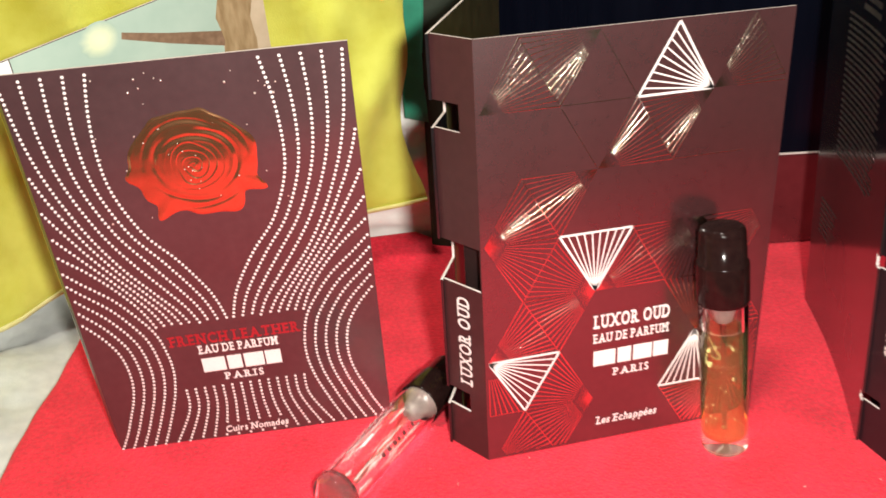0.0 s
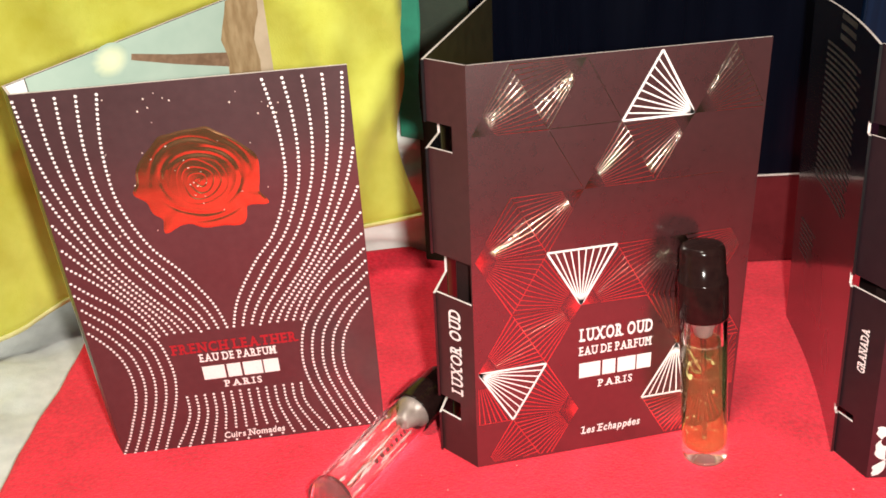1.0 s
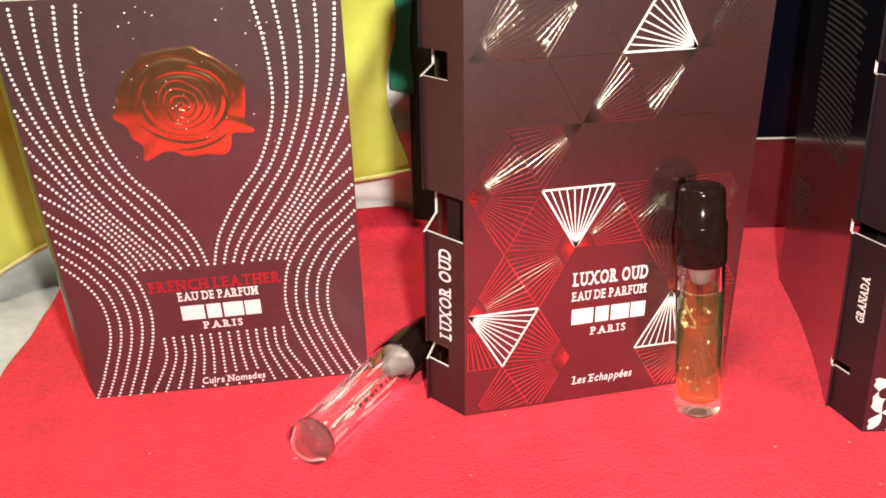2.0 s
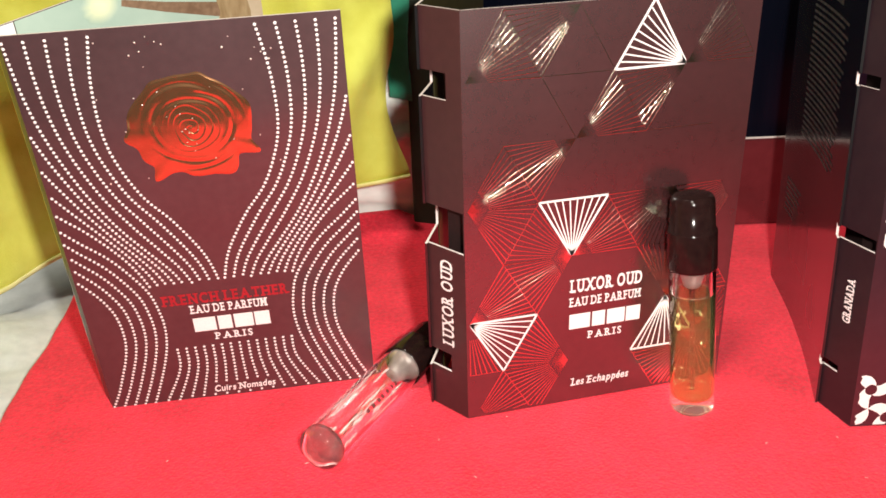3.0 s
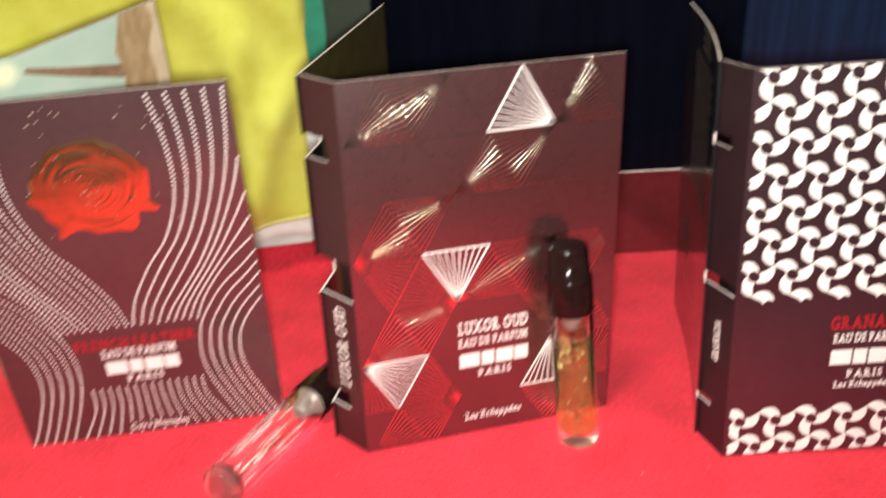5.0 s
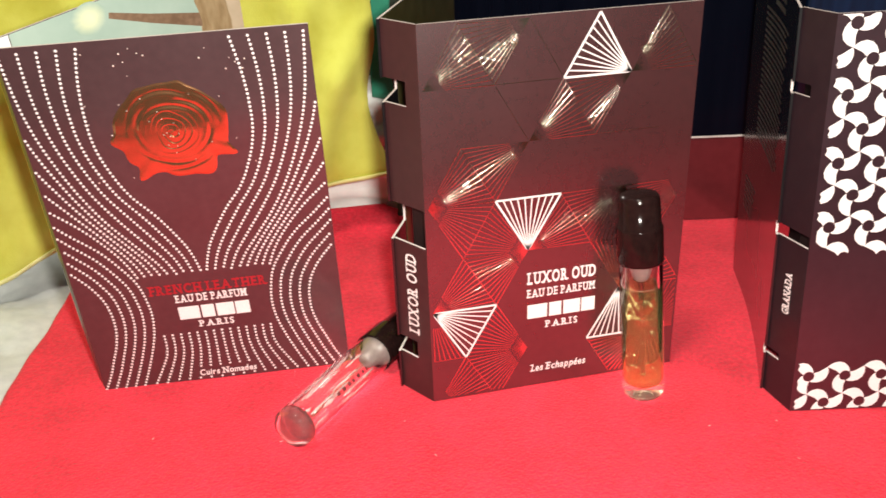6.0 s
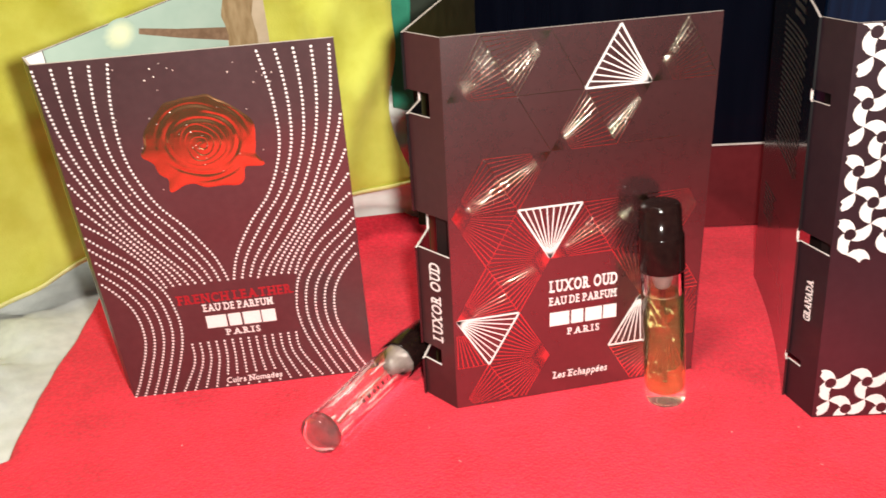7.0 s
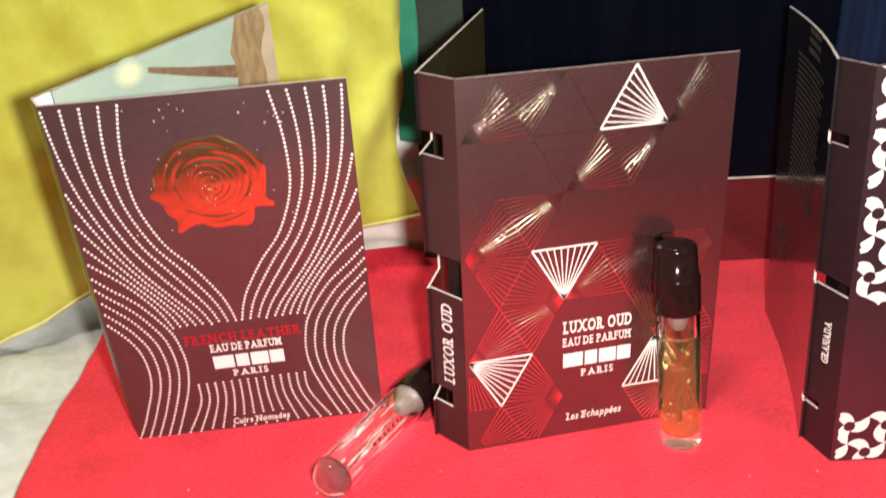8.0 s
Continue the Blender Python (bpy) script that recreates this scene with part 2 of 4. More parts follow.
SERIFS = {"L": "ab", "U": "ac", "X": "abcd", "R": "abd", "D": "ab", "E": "ab", "A": "bd", "P": "ab", "F": "ab", "M": "abcd", "N": "abc", "H": "abcd", "I": "mn", "T": "n"}


def glyph(ch, shear, bold):
    """Corners and faces of one letter of the built-in font, two faces thick."""
    data = bpy.data.curves.new("glyph", "FONT")
    data.body, data.extrude, data.offset, data.shear, data.resolution_u = ch, 0.001, bold, shear, 3
    tmp = new("tmp", data)
    bpy.context.view_layer.update()
    me = bpy.data.meshes.new_from_object(tmp.evaluated_get(bpy.context.evaluated_depsgraph_get()))
    bpy.data.objects.remove(tmp)
    co = [tuple(v.co) for v in me.vertices]
    faces = [tuple(p.vertices) for p in me.polygons]
    bpy.data.meshes.remove(me)
    return co, faces


def lettering(name, words, mat, parent, x, z, width, height, place=None, y=-0.004, shear=0.0, bold=0.02, gap=0.17, slab=0.10):
    """Printed words with slab serifs, centred on (x, z) and fitted to a width and height, on the front of a card or at a place of their own."""
    co, faces, at = [], [], 0.0
    for ch in words:
        if ch == " ":
            at += 0.30
            continue
        v, f = glyph(ch, shear, bold)
        x0, x1 = min(p[0] for p in v), max(p[0] for p in v)
        y1 = max(p[1] for p in v)
        base = len(co)
        co += [(p[0] - x0 + at, p[1], p[2]) for p in v]
        faces += [tuple(i + base for i in q) for q in f]
        for key in SERIFS.get(ch, ""):
            mid = {"a": 0.085, "b": 0.085, "c": x1 - x0 - 0.085, "d": x1 - x0 - 0.085}.get(key, (x1 - x0) / 2) + at
            low = 0.0 if key in "bdn" else y1 - slab
            base = len(co)
            co += [(mid + a * 0.20, low + b * slab, 0.0012) for a, b in ((-1, 0), (1, 0), (1, 1), (-1, 1))]
            faces.append((base, base + 1, base + 2, base + 3))
        at += x1 - x0 + gap
    co = np.array(co)
    lo, hi = co.min(0), co.max(0)
    out = np.zeros_like(co)
    out[:, 0] = ((co[:, 0] - (lo[0] + hi[0]) / 2) / (hi[0] - lo[0]) * width) * 0.01
    out[:, 2] = ((co[:, 1] - (lo[1] + hi[1]) / 2) / (hi[1] - lo[1]) * height) * 0.01
    out[:, 1] = np.where(co[:, 2] > 0.0011, -0.00004, np.where(co[:, 2] > 0, -0.00003, 0.0))
    me = bpy.data.meshes.new(name)
    me.from_pydata([tuple(v) for v in out], [], faces)
    me.materials.append(mat)
    ob = new(name, me)
    ob.parent = parent
    m = place or pose(x, y, z)
    m = m.copy()
    m.translation = m.translation * 0.01
    ob.matrix_local = m
    return ob


def wordmark(parent, x, z, width, height):
    """The maker's mark, as four plain white blocks."""
    bm = bmesh.new()
    for a, b in ((0.0, 0.29), (0.32, 0.50), (0.53, 0.78), (0.80, 1.0)):
        x0, x1 = x - width / 2 + a * width, x - width / 2 + b * width
        plate(bm, [(x0, z - height / 2), (x1, z - height / 2), (x1, z + height / 2), (x0, z + height / 2)])
    return part("wordmark", bm, INK_WHITE, parent, "four plain white printed blocks")


# ---- the setting: white sheet, red cloth ----
def sheet(name, x0, x1, y0, y1, nx, ny, height, mat, label, category):
    bm = bmesh.new()
    rows = [[bm.verts.new((x, y, height(x, y))) for x in np.linspace(x0, x1, nx)] for y in np.linspace(y0, y1, ny)]
    for a, b in zip(rows, rows[1:]):
        for i in range(nx - 1):
            bm.faces.new((a[i], a[i + 1], b[i + 1], b[i]))
    ob = part(name, bm, mat, None, smooth=True)
    return tagged(ob, label, category, kind="structure")


def sheet_height(x, y):
    n = noise.noise(Vector((x * 0.16, y * 0.16, 2.0))) + 0.5 * noise.noise(Vector((x * 0.5, y * 0.4, 7.0)))
    crease = abs(noise.noise(Vector((x * 0.22 + y * 0.1, y * 0.3, 11.0))))
    edge = max(0.0, min(1.0, (-9.6 - x) / 2.0)) + max(0.0, min(1.0, (y - 12.6) / 2.0))
    crinkle = abs(noise.noise(Vector((x * 0.75 - y * 0.35, y * 0.9, 21.0)))) + 0.5 * abs(noise.noise(Vector((x * 1.7, y * 1.5 + x * 0.6, 31.0))))
    return -0.62 + min(edge, 1.0) * (0.42 * n + 0.65 * crease + 0.30 * crinkle)


sheet("white_sheet", -45, 30, -9, 30, 301, 201, sheet_height, WHITE_CLOTH, "crumpled white cotton sheet under the red cloth", "sheet")


def table():
    """An unseen table added under the cloths, dark so that the foil reflects darkness."""
    bm = bmesh.new()
    prism(bm, [(-60, -40), (60, -40), (60, 40), (-60, 40)], -4.0, -1.3)
    return tagged(part("table_top", bm, DARK_WOOD), "unseen dark wooden table top added under the cloths", "table", kind="structure")


table()


def red_cloth():
    """A fleece cloth with a rolled edge, laid over the sheet and pushed up a little against the fabric behind."""
    bm = bmesh.new()
    us = np.concatenate([np.linspace(0, 0.5, 12), np.linspace(0.65, 40, 150)])
    vs = np.concatenate([np.linspace(0, 0.5, 12), np.linspace(0.65, 21.9, 130), np.linspace(22.0, 22.5, 12)])
    rows = []
    for v in vs:
        row = []
        y = v - 11.6
        step = max(0.0, min(1.0, (1.0 - y) / 1.3))
        left = -10.27 + 0.115 * (y - 2) + 0.06 * noise.noise(Vector((y * 0.9, 3, 1))) + 0.25 * noise.noise(Vector((y * 0.16, 9, 1))) - 4.5 * step * step * (3 - 2 * step)
        for u in us:
            px = left + u
            py = y + 0.12 * noise.noise(Vector((px * 0.3, 5, 1))) * (v / 22)
            py += (1.5 - max(0.0, min(4.6, (px + 7.0) * 0.26))) * max(0.0, 1 - v / 8)
            edge = min(u, v, 22.5 - v)
            roll = min(1.0, edge / 0.3)
            z = -0.45 + 0.45 * math.sqrt(max(0.0, 1 - (1 - roll) ** 2))
            up = max(0.0, min(1.0, (py - 8.2) / 2.6)) * max(0.0, min(1.0, (2.6 - px) / 2.0))
            z += 0.65 * up * up + 0.02 * noise.noise(Vector((px * 0.7, py * 0.7, 4))) - 0.015
            row.append(bm.verts.new((px, py, z)))
        rows.append(row)
    for a, b in zip(rows, rows[1:]):
        for i in range(len(us) - 1):
            bm.faces.new((a[i], a[i + 1], b[i + 1], b[i]))
    ob = part("red_cloth", bm, RED_CLOTH, smooth=True)
    return tagged(ob, "soft bright red fleece cloth spread over a white sheet", "cloth", kind="structure")


red_cloth()


# ---- yellow fabric hanging behind, with its green border ----
def drape(name, path, hem_line, top, mat, label, category, seed, fold=0.55, nu=140, nv=70, lean=1.0, hem_mat=None):
    """Hanging fabric along a line in plan; hem_line gives the height of its lower edge along the way, lean how far its top comes forward."""
    pts = [Vector(p) for p in path]
    for turn in range(3):
        cut = [pts[0]]
        for a, b in zip(pts, pts[1:]):
            cut += [a.lerp(b, 0.25), a.lerp(b, 0.75)]
        pts = cut + [pts[-1]]
    lens = [0.0]
    for a, b in zip(pts, pts[1:]):
        lens.append(lens[-1] + (b - a).length)

    def at(i, v, lift=0.0):
        s = lens[-1] * i / (nu - 1)
        k = max(n for n in range(len(pts) - 1) if lens[n] <= s + 1e-6)
        f = (s - lens[k]) / (lens[k + 1] - lens[k])
        p = pts[k].lerp(pts[k + 1], f)
        d = (pts[min(k + 2, len(pts) - 1)] - pts[max(k - 1, 0)]).normalized()
        out = Vector((d.y, -d.x))
        w = noise.noise(Vector((s * 0.16 + 0.7 * v, v * 0.9, seed))) + 0.3 * noise.noise(Vector((s * 0.45 - v * 2.5, v * 2.0, seed + 3)))
        pleat = max(0.0, 1 - abs(noise.noise(Vector((s * 0.13 + v * 1.6, v * 1.9, seed + 8)))) * 5)
        crease = max(0.0, 1 - abs(noise.noise(Vector((s * 0.22 + v * 3.0, v * 4.0 - s * 0.08, seed + 15)))) * 3.5)
        off = fold * (w * 1.6 + 0.45 * crease + 0.75 * pleat * pleat) * (0.5 + 0.5 * v) + lean * v + lift
        hem = np.interp(p.x, [q[0] for q in hem_line], [q[1] for q in hem_line]) + 0.12 * noise.noise(Vector((s * 0.5, 1, seed)))
        side = 0.25 * noise.noise(Vector((v * 7, seed, 2))) if i == nu - 1 else 0.0
        if hem_mat:
            rest = lens[-1] - s
            near = max(0.0, 1 - rest / 2.5)
            side += near * (0.32 * math.exp(-(v / 0.05) ** 2) - 0.30 * math.exp(-((v - 0.14) / 0.06) ** 2))
            off += 0.55 * math.exp(-((rest - 0.5 - 10 * (0.22 - v)) / 0.6) ** 2) * max(0.0, min(1.0, (0.3 - v) * 8))
            off += 0.40 * math.exp(-((rest - 1.2 - 6 * (0.42 - v)) / 0.5) ** 2) * max(0.0, min(1.0, (0.45 - v) * 6)) * max(0.0, min(1.0, (v - 0.12) * 10))
        return p.x + out.x * off + d.x * side, p.y + out.y * off + d.y * side, hem + (top - hem) * v

    def net(vs, lift):
        bm = bmesh.new()
        rows = [[bm.verts.new(at(i, v, lift)) for i in range(nu)] for v in vs]
        for a, b in zip(rows, rows[1:]):
            for i in range(nu - 1):
                bm.faces.new((a[i], a[i + 1], b[i + 1], b[i]))
        return bm

    ob = part(name, net(np.linspace(0, 1, nv), 0.0), mat, smooth=True)
    ob.modifiers.new("thickness", "SOLIDIFY").thickness = 0.0010
    if hem_mat:
        hem = part("hem", net((0.0, 0.003, 0.006), 0.07), hem_mat, ob, "pale stitched hem", True)
        hem.modifiers.new("thickness", "SOLIDIFY").thickness = 0.0008
    return tagged(ob, label, category)


drape("white_lining", [(-9.6, 11.6), (-4.0, 11.6), (2.6, 11.0)], [(-10, -0.5), (3, -0.5)], 5.0, LINING_CLOTH,
      "crumpled white lining below the yellow fabric", "fabric", 3.0, 0.50, 110, 50, 0.2)
drape("yellow_fabric", [(-30, -4.0), (-13.0, 8.3), (-10.2, 10.2), (-5.0, 10.7), (0.55, 10.1)], [(-16, -0.6), (-12, 0.15), (-9.6, 0.75), (-2.0, 1.75), (0.6, 2.15)], 22, YELLOW_CLOTH,
      "bright yellow fabric hanging in soft folds behind the cards", "fabric", 1.0, 0.95, hem_mat=YELLOW_HEM)
drape("green_fabric", [(0.45, 10.3), (1.12, 10.2)], [(0, 4.6), (2, 4.0)], 22, GREEN_CLOTH, "green fabric border beside the yellow fabric", "fabric", 5.0, 0.12, 24, 60)
# rest of the green fabric, coloured dark where a card shades it
drape("shaded_green_fabric", [(1.05, 10.45), (3.4, 10.05)], [(0, -0.5), (4, -0.5)], 22, SHADED_GREEN_CLOTH, "green fabric coloured dark as if shaded, behind a black box", "fabric", 9.0, 0.15, 30, 60)

# ---- black gift boxes behind ----
def gift_box(matrix, w, d, h, seam, label, lid_mat, lid_label):
    box = thing("gift_box", matrix, label, "box", "boxes behind the cards")

    def block(name, x0, x1, y0, y1, z0, z1, mat, words):
        bm = bmesh.new()
        bmesh.ops.create_cube(bm, size=1)
        bmesh.ops.scale(bm, vec=(x1 - x0, y1 - y0, z1 - z0), verts=bm.verts[:])
        bmesh.ops.translate(bm, vec=((x0 + x1) / 2, (y0 + y1) / 2, (z0 + z1) / 2), verts=bm.verts[:])
        bmesh.ops.bevel(bm, geom=bm.edges[:], offset=0.04, segments=2, affect="EDGES")
        return part(name, bm, mat, box, words)

    block("base", 0, w, 0, d, 0, seam - 0.03, BOX_BASE, "dark lower part with the cloth's red reflection painted in")
    block("rim", 0.02, w - 0.02, 0.02, d - 0.02, seam - 0.03, seam + 0.02, PAPER_EDGE, "pale paper rim at the seam")
    block("lid", -0.01, w + 0.01, 0.06, d + 0.02, seam + 0.02, h, lid_mat, lid_label)
    return box


gift_box(Matrix.Translation((2.4, 9.15, 0)) @ pose(0, 0, 0, 0, 0, -12), 11.0, 4.8, 15, 2.88, "tall glossy black gift box standing on the red cloth", BLACK_BOX, "glossy black lid")
gift_box(Matrix.Translation((13.22, 6.80, 0)) @ pose(0, 0, 0, 0, 0, -12), 10.0, 4.8, 15, 2.88, "tall gift box with painted blue sheen beside a black one", BLUE_SHEEN_BOX, "dark lid with its blue sheen painted in")


# ---- sample cards ----
W, H, T = 6.0, 8.8, 0.05


def die_cut(bm, at, us, zs, holes, thick, rise=0.0):
    """A sheet of carton in cells between the given marks, at(u) giving its plan point, its inner side and its way along; it starts at a fold,
    and its holes and other rims show pale cut edges (material 1)."""
    us = sorted(set(us) | {v for h in holes for v in h[:2]})
    zs = sorted(set(zs) | {v for h in holes for v in h[2:]})
    vert = {}

    def corner(i, j, k):
        if (i, j, k) not in vert:
            p, n, along = at(us[i])
            vert[i, j, k] = bm.verts.new((p.x + n.x * thick * k, p.y + n.y * thick * k, zs[j] + rise * along))
        return vert[i, j, k]

    def there(i, j):
        if not (0 <= i < len(us) - 1 and 0 <= j < len(zs) - 1):
            return False
        u, z = (us[i] + us[i + 1]) / 2, (zs[j] + zs[j + 1]) / 2
        return not any(a < u < b and c < z < d for a, b, c, d in holes)

    for i in range(len(us) - 1):
        for j in range(len(zs) - 1):
            if not there(i, j):
                continue
            for k in (0, 1):
                bm.faces.new([corner(i + a, j + b, k) for a, b in ((0, 0), (1, 0), (1, 1), (0, 1))])
            for (di, dj), (a, b) in (((-1, 0), ((0, 0), (0, 1))), ((1, 0), ((1, 0), (1, 1))), ((0, -1), ((0, 0), (1, 0))), ((0, 1), ((0, 1), (1, 1)))):
                if not there(i + di, j + dj):
                    f = bm.faces.new((corner(i + a[0], j + a[1], 0), corner(i + b[0], j + b[1], 0), corner(i + b[0], j + b[1], 1), corner(i + a[0], j + a[1], 1)))
                    f.material_index = 0 if i + di < 0 else 1


def card_body(matrix, label, spine, back, cuts, back_mat, bulge=0.0, rise=0.0, front_mat=CARTON, spine_mat=CARTON):
    """A folded sample card: front leaf, spine and back leaf; cuts are the openings punched through the fold between spine and back
    (lower and upper height, share of the spine, length on the back leaf); origin at the foot of the front's fold."""
    card = thing("sample_card", matrix, label, "sample card", "sample cards")
    bm = bmesh.new()
    leaf(bm, [(0, 0), (W, 0)], T, 0, H, (False, True))
    part("front_leaf", bm, [front_mat, PAPER_EDGE], card)
    s, b = Vector(spine), Vector(back)
    long = (b - s).length
    out = Vector(((b - s).y, -(b - s).x)).normalized()

    def on_back(u):
        return s.lerp(b, u) + out * bulge * math.sin(math.pi * u), out, u * long

    def on_spine(u):
        n = Vector((-s.y, s.x)).normalized()
        return s * (1 - u), (-n if n.x < 0 else n), 0.0

    bm = bmesh.new()
    die_cut(bm, on_back, [k / 10 for k in range(11)], [0, H], [(-0.01, c[3] / long, c[0], c[1]) for c in cuts], -T, rise)
    part("back_leaf", bm, [back_mat, PAPER_EDGE], card, "dark lacquered back leaf")
    bm = bmesh.new()
    die_cut(bm, on_spine, [0, 1], [0, H], [(-0.01, c[2], c[0], c[1]) for c in cuts], T)
    part("spine", bm, [spine_mat, PAPER_EDGE], card, "spine with punched openings" if cuts else "")
    if cuts:
        # dark sheet added behind the spine so its openings look shaded
        bm = bmesh.new()
        n, d = on_spine(0)[1] * 0.34, (b - s).normalized()
        turn = s + out * 0.30 + n * 0.6
        line = [turn + d * 1.25, turn, s * 0.06 + n]
        leaf(bm, [(p.x, p.y) for p in line], 0.02, 0.3, H - 0.5, (False, False))
        part("lining", bm, [OPENING_SHADE, OPENING_SHADE], card, "dark sheet added to shade the spine openings inside")
    card["corner"] = (s.x, s.y)
    return card


CUTS = ((7.10, 7.62, 0.62, 0.85), (3.98, 4.88, 0.97, 0.90), (1.02, 1.46, 0.56, 0.70))
SMALL_CUTS = ((7.10, 7.34, 0.50, 0.12), (3.98, 4.24, 0.97, 0.12), (1.02, 1.18, 0.45, 0.10))


def spine_name(card, words, z, length, height):
    c = Vector(card["corner"])
    turn = math.degrees(math.atan2(-c.y, -c.x))
    mid = c * 0.50 + Vector((-c.y, c.x)).normalized() * 0.012
    lettering("spine_lettering", words, INK_WHITE, card, 0, 0, length, height,
              Matrix.Translation((mid.x, mid.y, z)) @ pose(0, 0, 0, 0, 0, turn) @ pose(0, 0, 0, 0, -90, 0))


# -- card with fans of foil lines in triangles --
def fan_point(i, r):
    return Vector((0.071 + 1.477 * (i + 0.5 * (r % 2)), -0.175 + 1.275 * r))


def clip_card(p, q):
    """The piece of a line that lies on the card's front, or None."""
    a, b = 0.0, 1.0
    d = q - p
    for lo, hi, o, k in ((0.06, W - 0.06, p.x, d.x), (0.06, H - 0.04, p.y, d.y)):
        if abs(k) < 1e-9:
            if o < lo or o > hi:
                return None
            continue
        t0, t1 = sorted(((lo - o) / k, (hi - o) / k))
        a, b = max(a, t0), min(b, t1)
    return (p + d * a, p + d * b) if b - a > 0.02 else None


def fan(parent, corners, apex, mat, name, label, w_line, w_edge, count, y=-0.006):
    bm = bmesh.new()
    pts = [fan_point(*c) for c in corners]
    a = pts[apex]
    p, q = pts[(apex + 1) % 3], pts[(apex + 2) % 3]
    hub = None
    for k in range(count + 1):
        edge = k in (0, count)
        seg = clip_card(a, p.lerp(q, k / count))
        if seg and (seg[0] - a).length < 0.01:
            hub = hub or bm.verts.new((a.x, y, a.y))
            ray_stroke(bm, hub, seg[0], seg[1], w_edge if edge else w_line, y)
        elif seg:
            stroke(bm, seg[0], seg[1], w_edge if edge else w_line, y=y)
    seg = clip_card(p, q)
    if seg:
        stroke(bm, seg[0], seg[1], w_edge, y=y)
    part(name, bm, mat, parent, label)


def foil_fan(parent, corners, apex, count=12):
    """A triangle of raised gold-foil rays that spread from a small flat star of foil at one corner."""
    pts = [fan_point(*c) for c in corners]
    a, p, q = pts[apex], pts[(apex + 1) % 3], pts[(apex + 2) % 3]
    bm = bmesh.new()
    inside = 0.05 < a.x < W - 0.05 and 0.05 < a.y < H + 0.2
    rim = [a] + [a.lerp(p.lerp(q, k / (2 * count)), 0.11 if k % 2 else 0.32) for k in range(2 * count + 1)]
    if inside and all(0.04 < r.x < W - 0.04 and 0.04 < r.y < H - 0.02 for r in rim):
        bm.faces.new([bm.verts.new((r.x, -0.004, r.y)) for r in rim])
    else:
        seg = clip_card(p.lerp(q, 0.04), q.lerp(p, 0.04)) or (p, p + Vector((0.05, 0)))
        stroke(bm, seg[0], seg[1], 0.014, y=-0.0045)
    fan_ob = part("foil_triangle", bm, FOIL, parent, "gold foil triangle of fine fanned lines")
    for k in range(count + 1):
        end = p.lerp(q, k / count)
        seg = clip_card(a.lerp(end, 0.30), end)
        if seg:
            bm = bmesh.new()
            ridge(bm, seg[0], seg[1], 0.025 if k % count else 0.029, 0.0012)
            part("ray", bm, FOIL, fan_ob, "", True)
    return tuple(sorted(c for i, c in enumerate(corners) if i != apex))


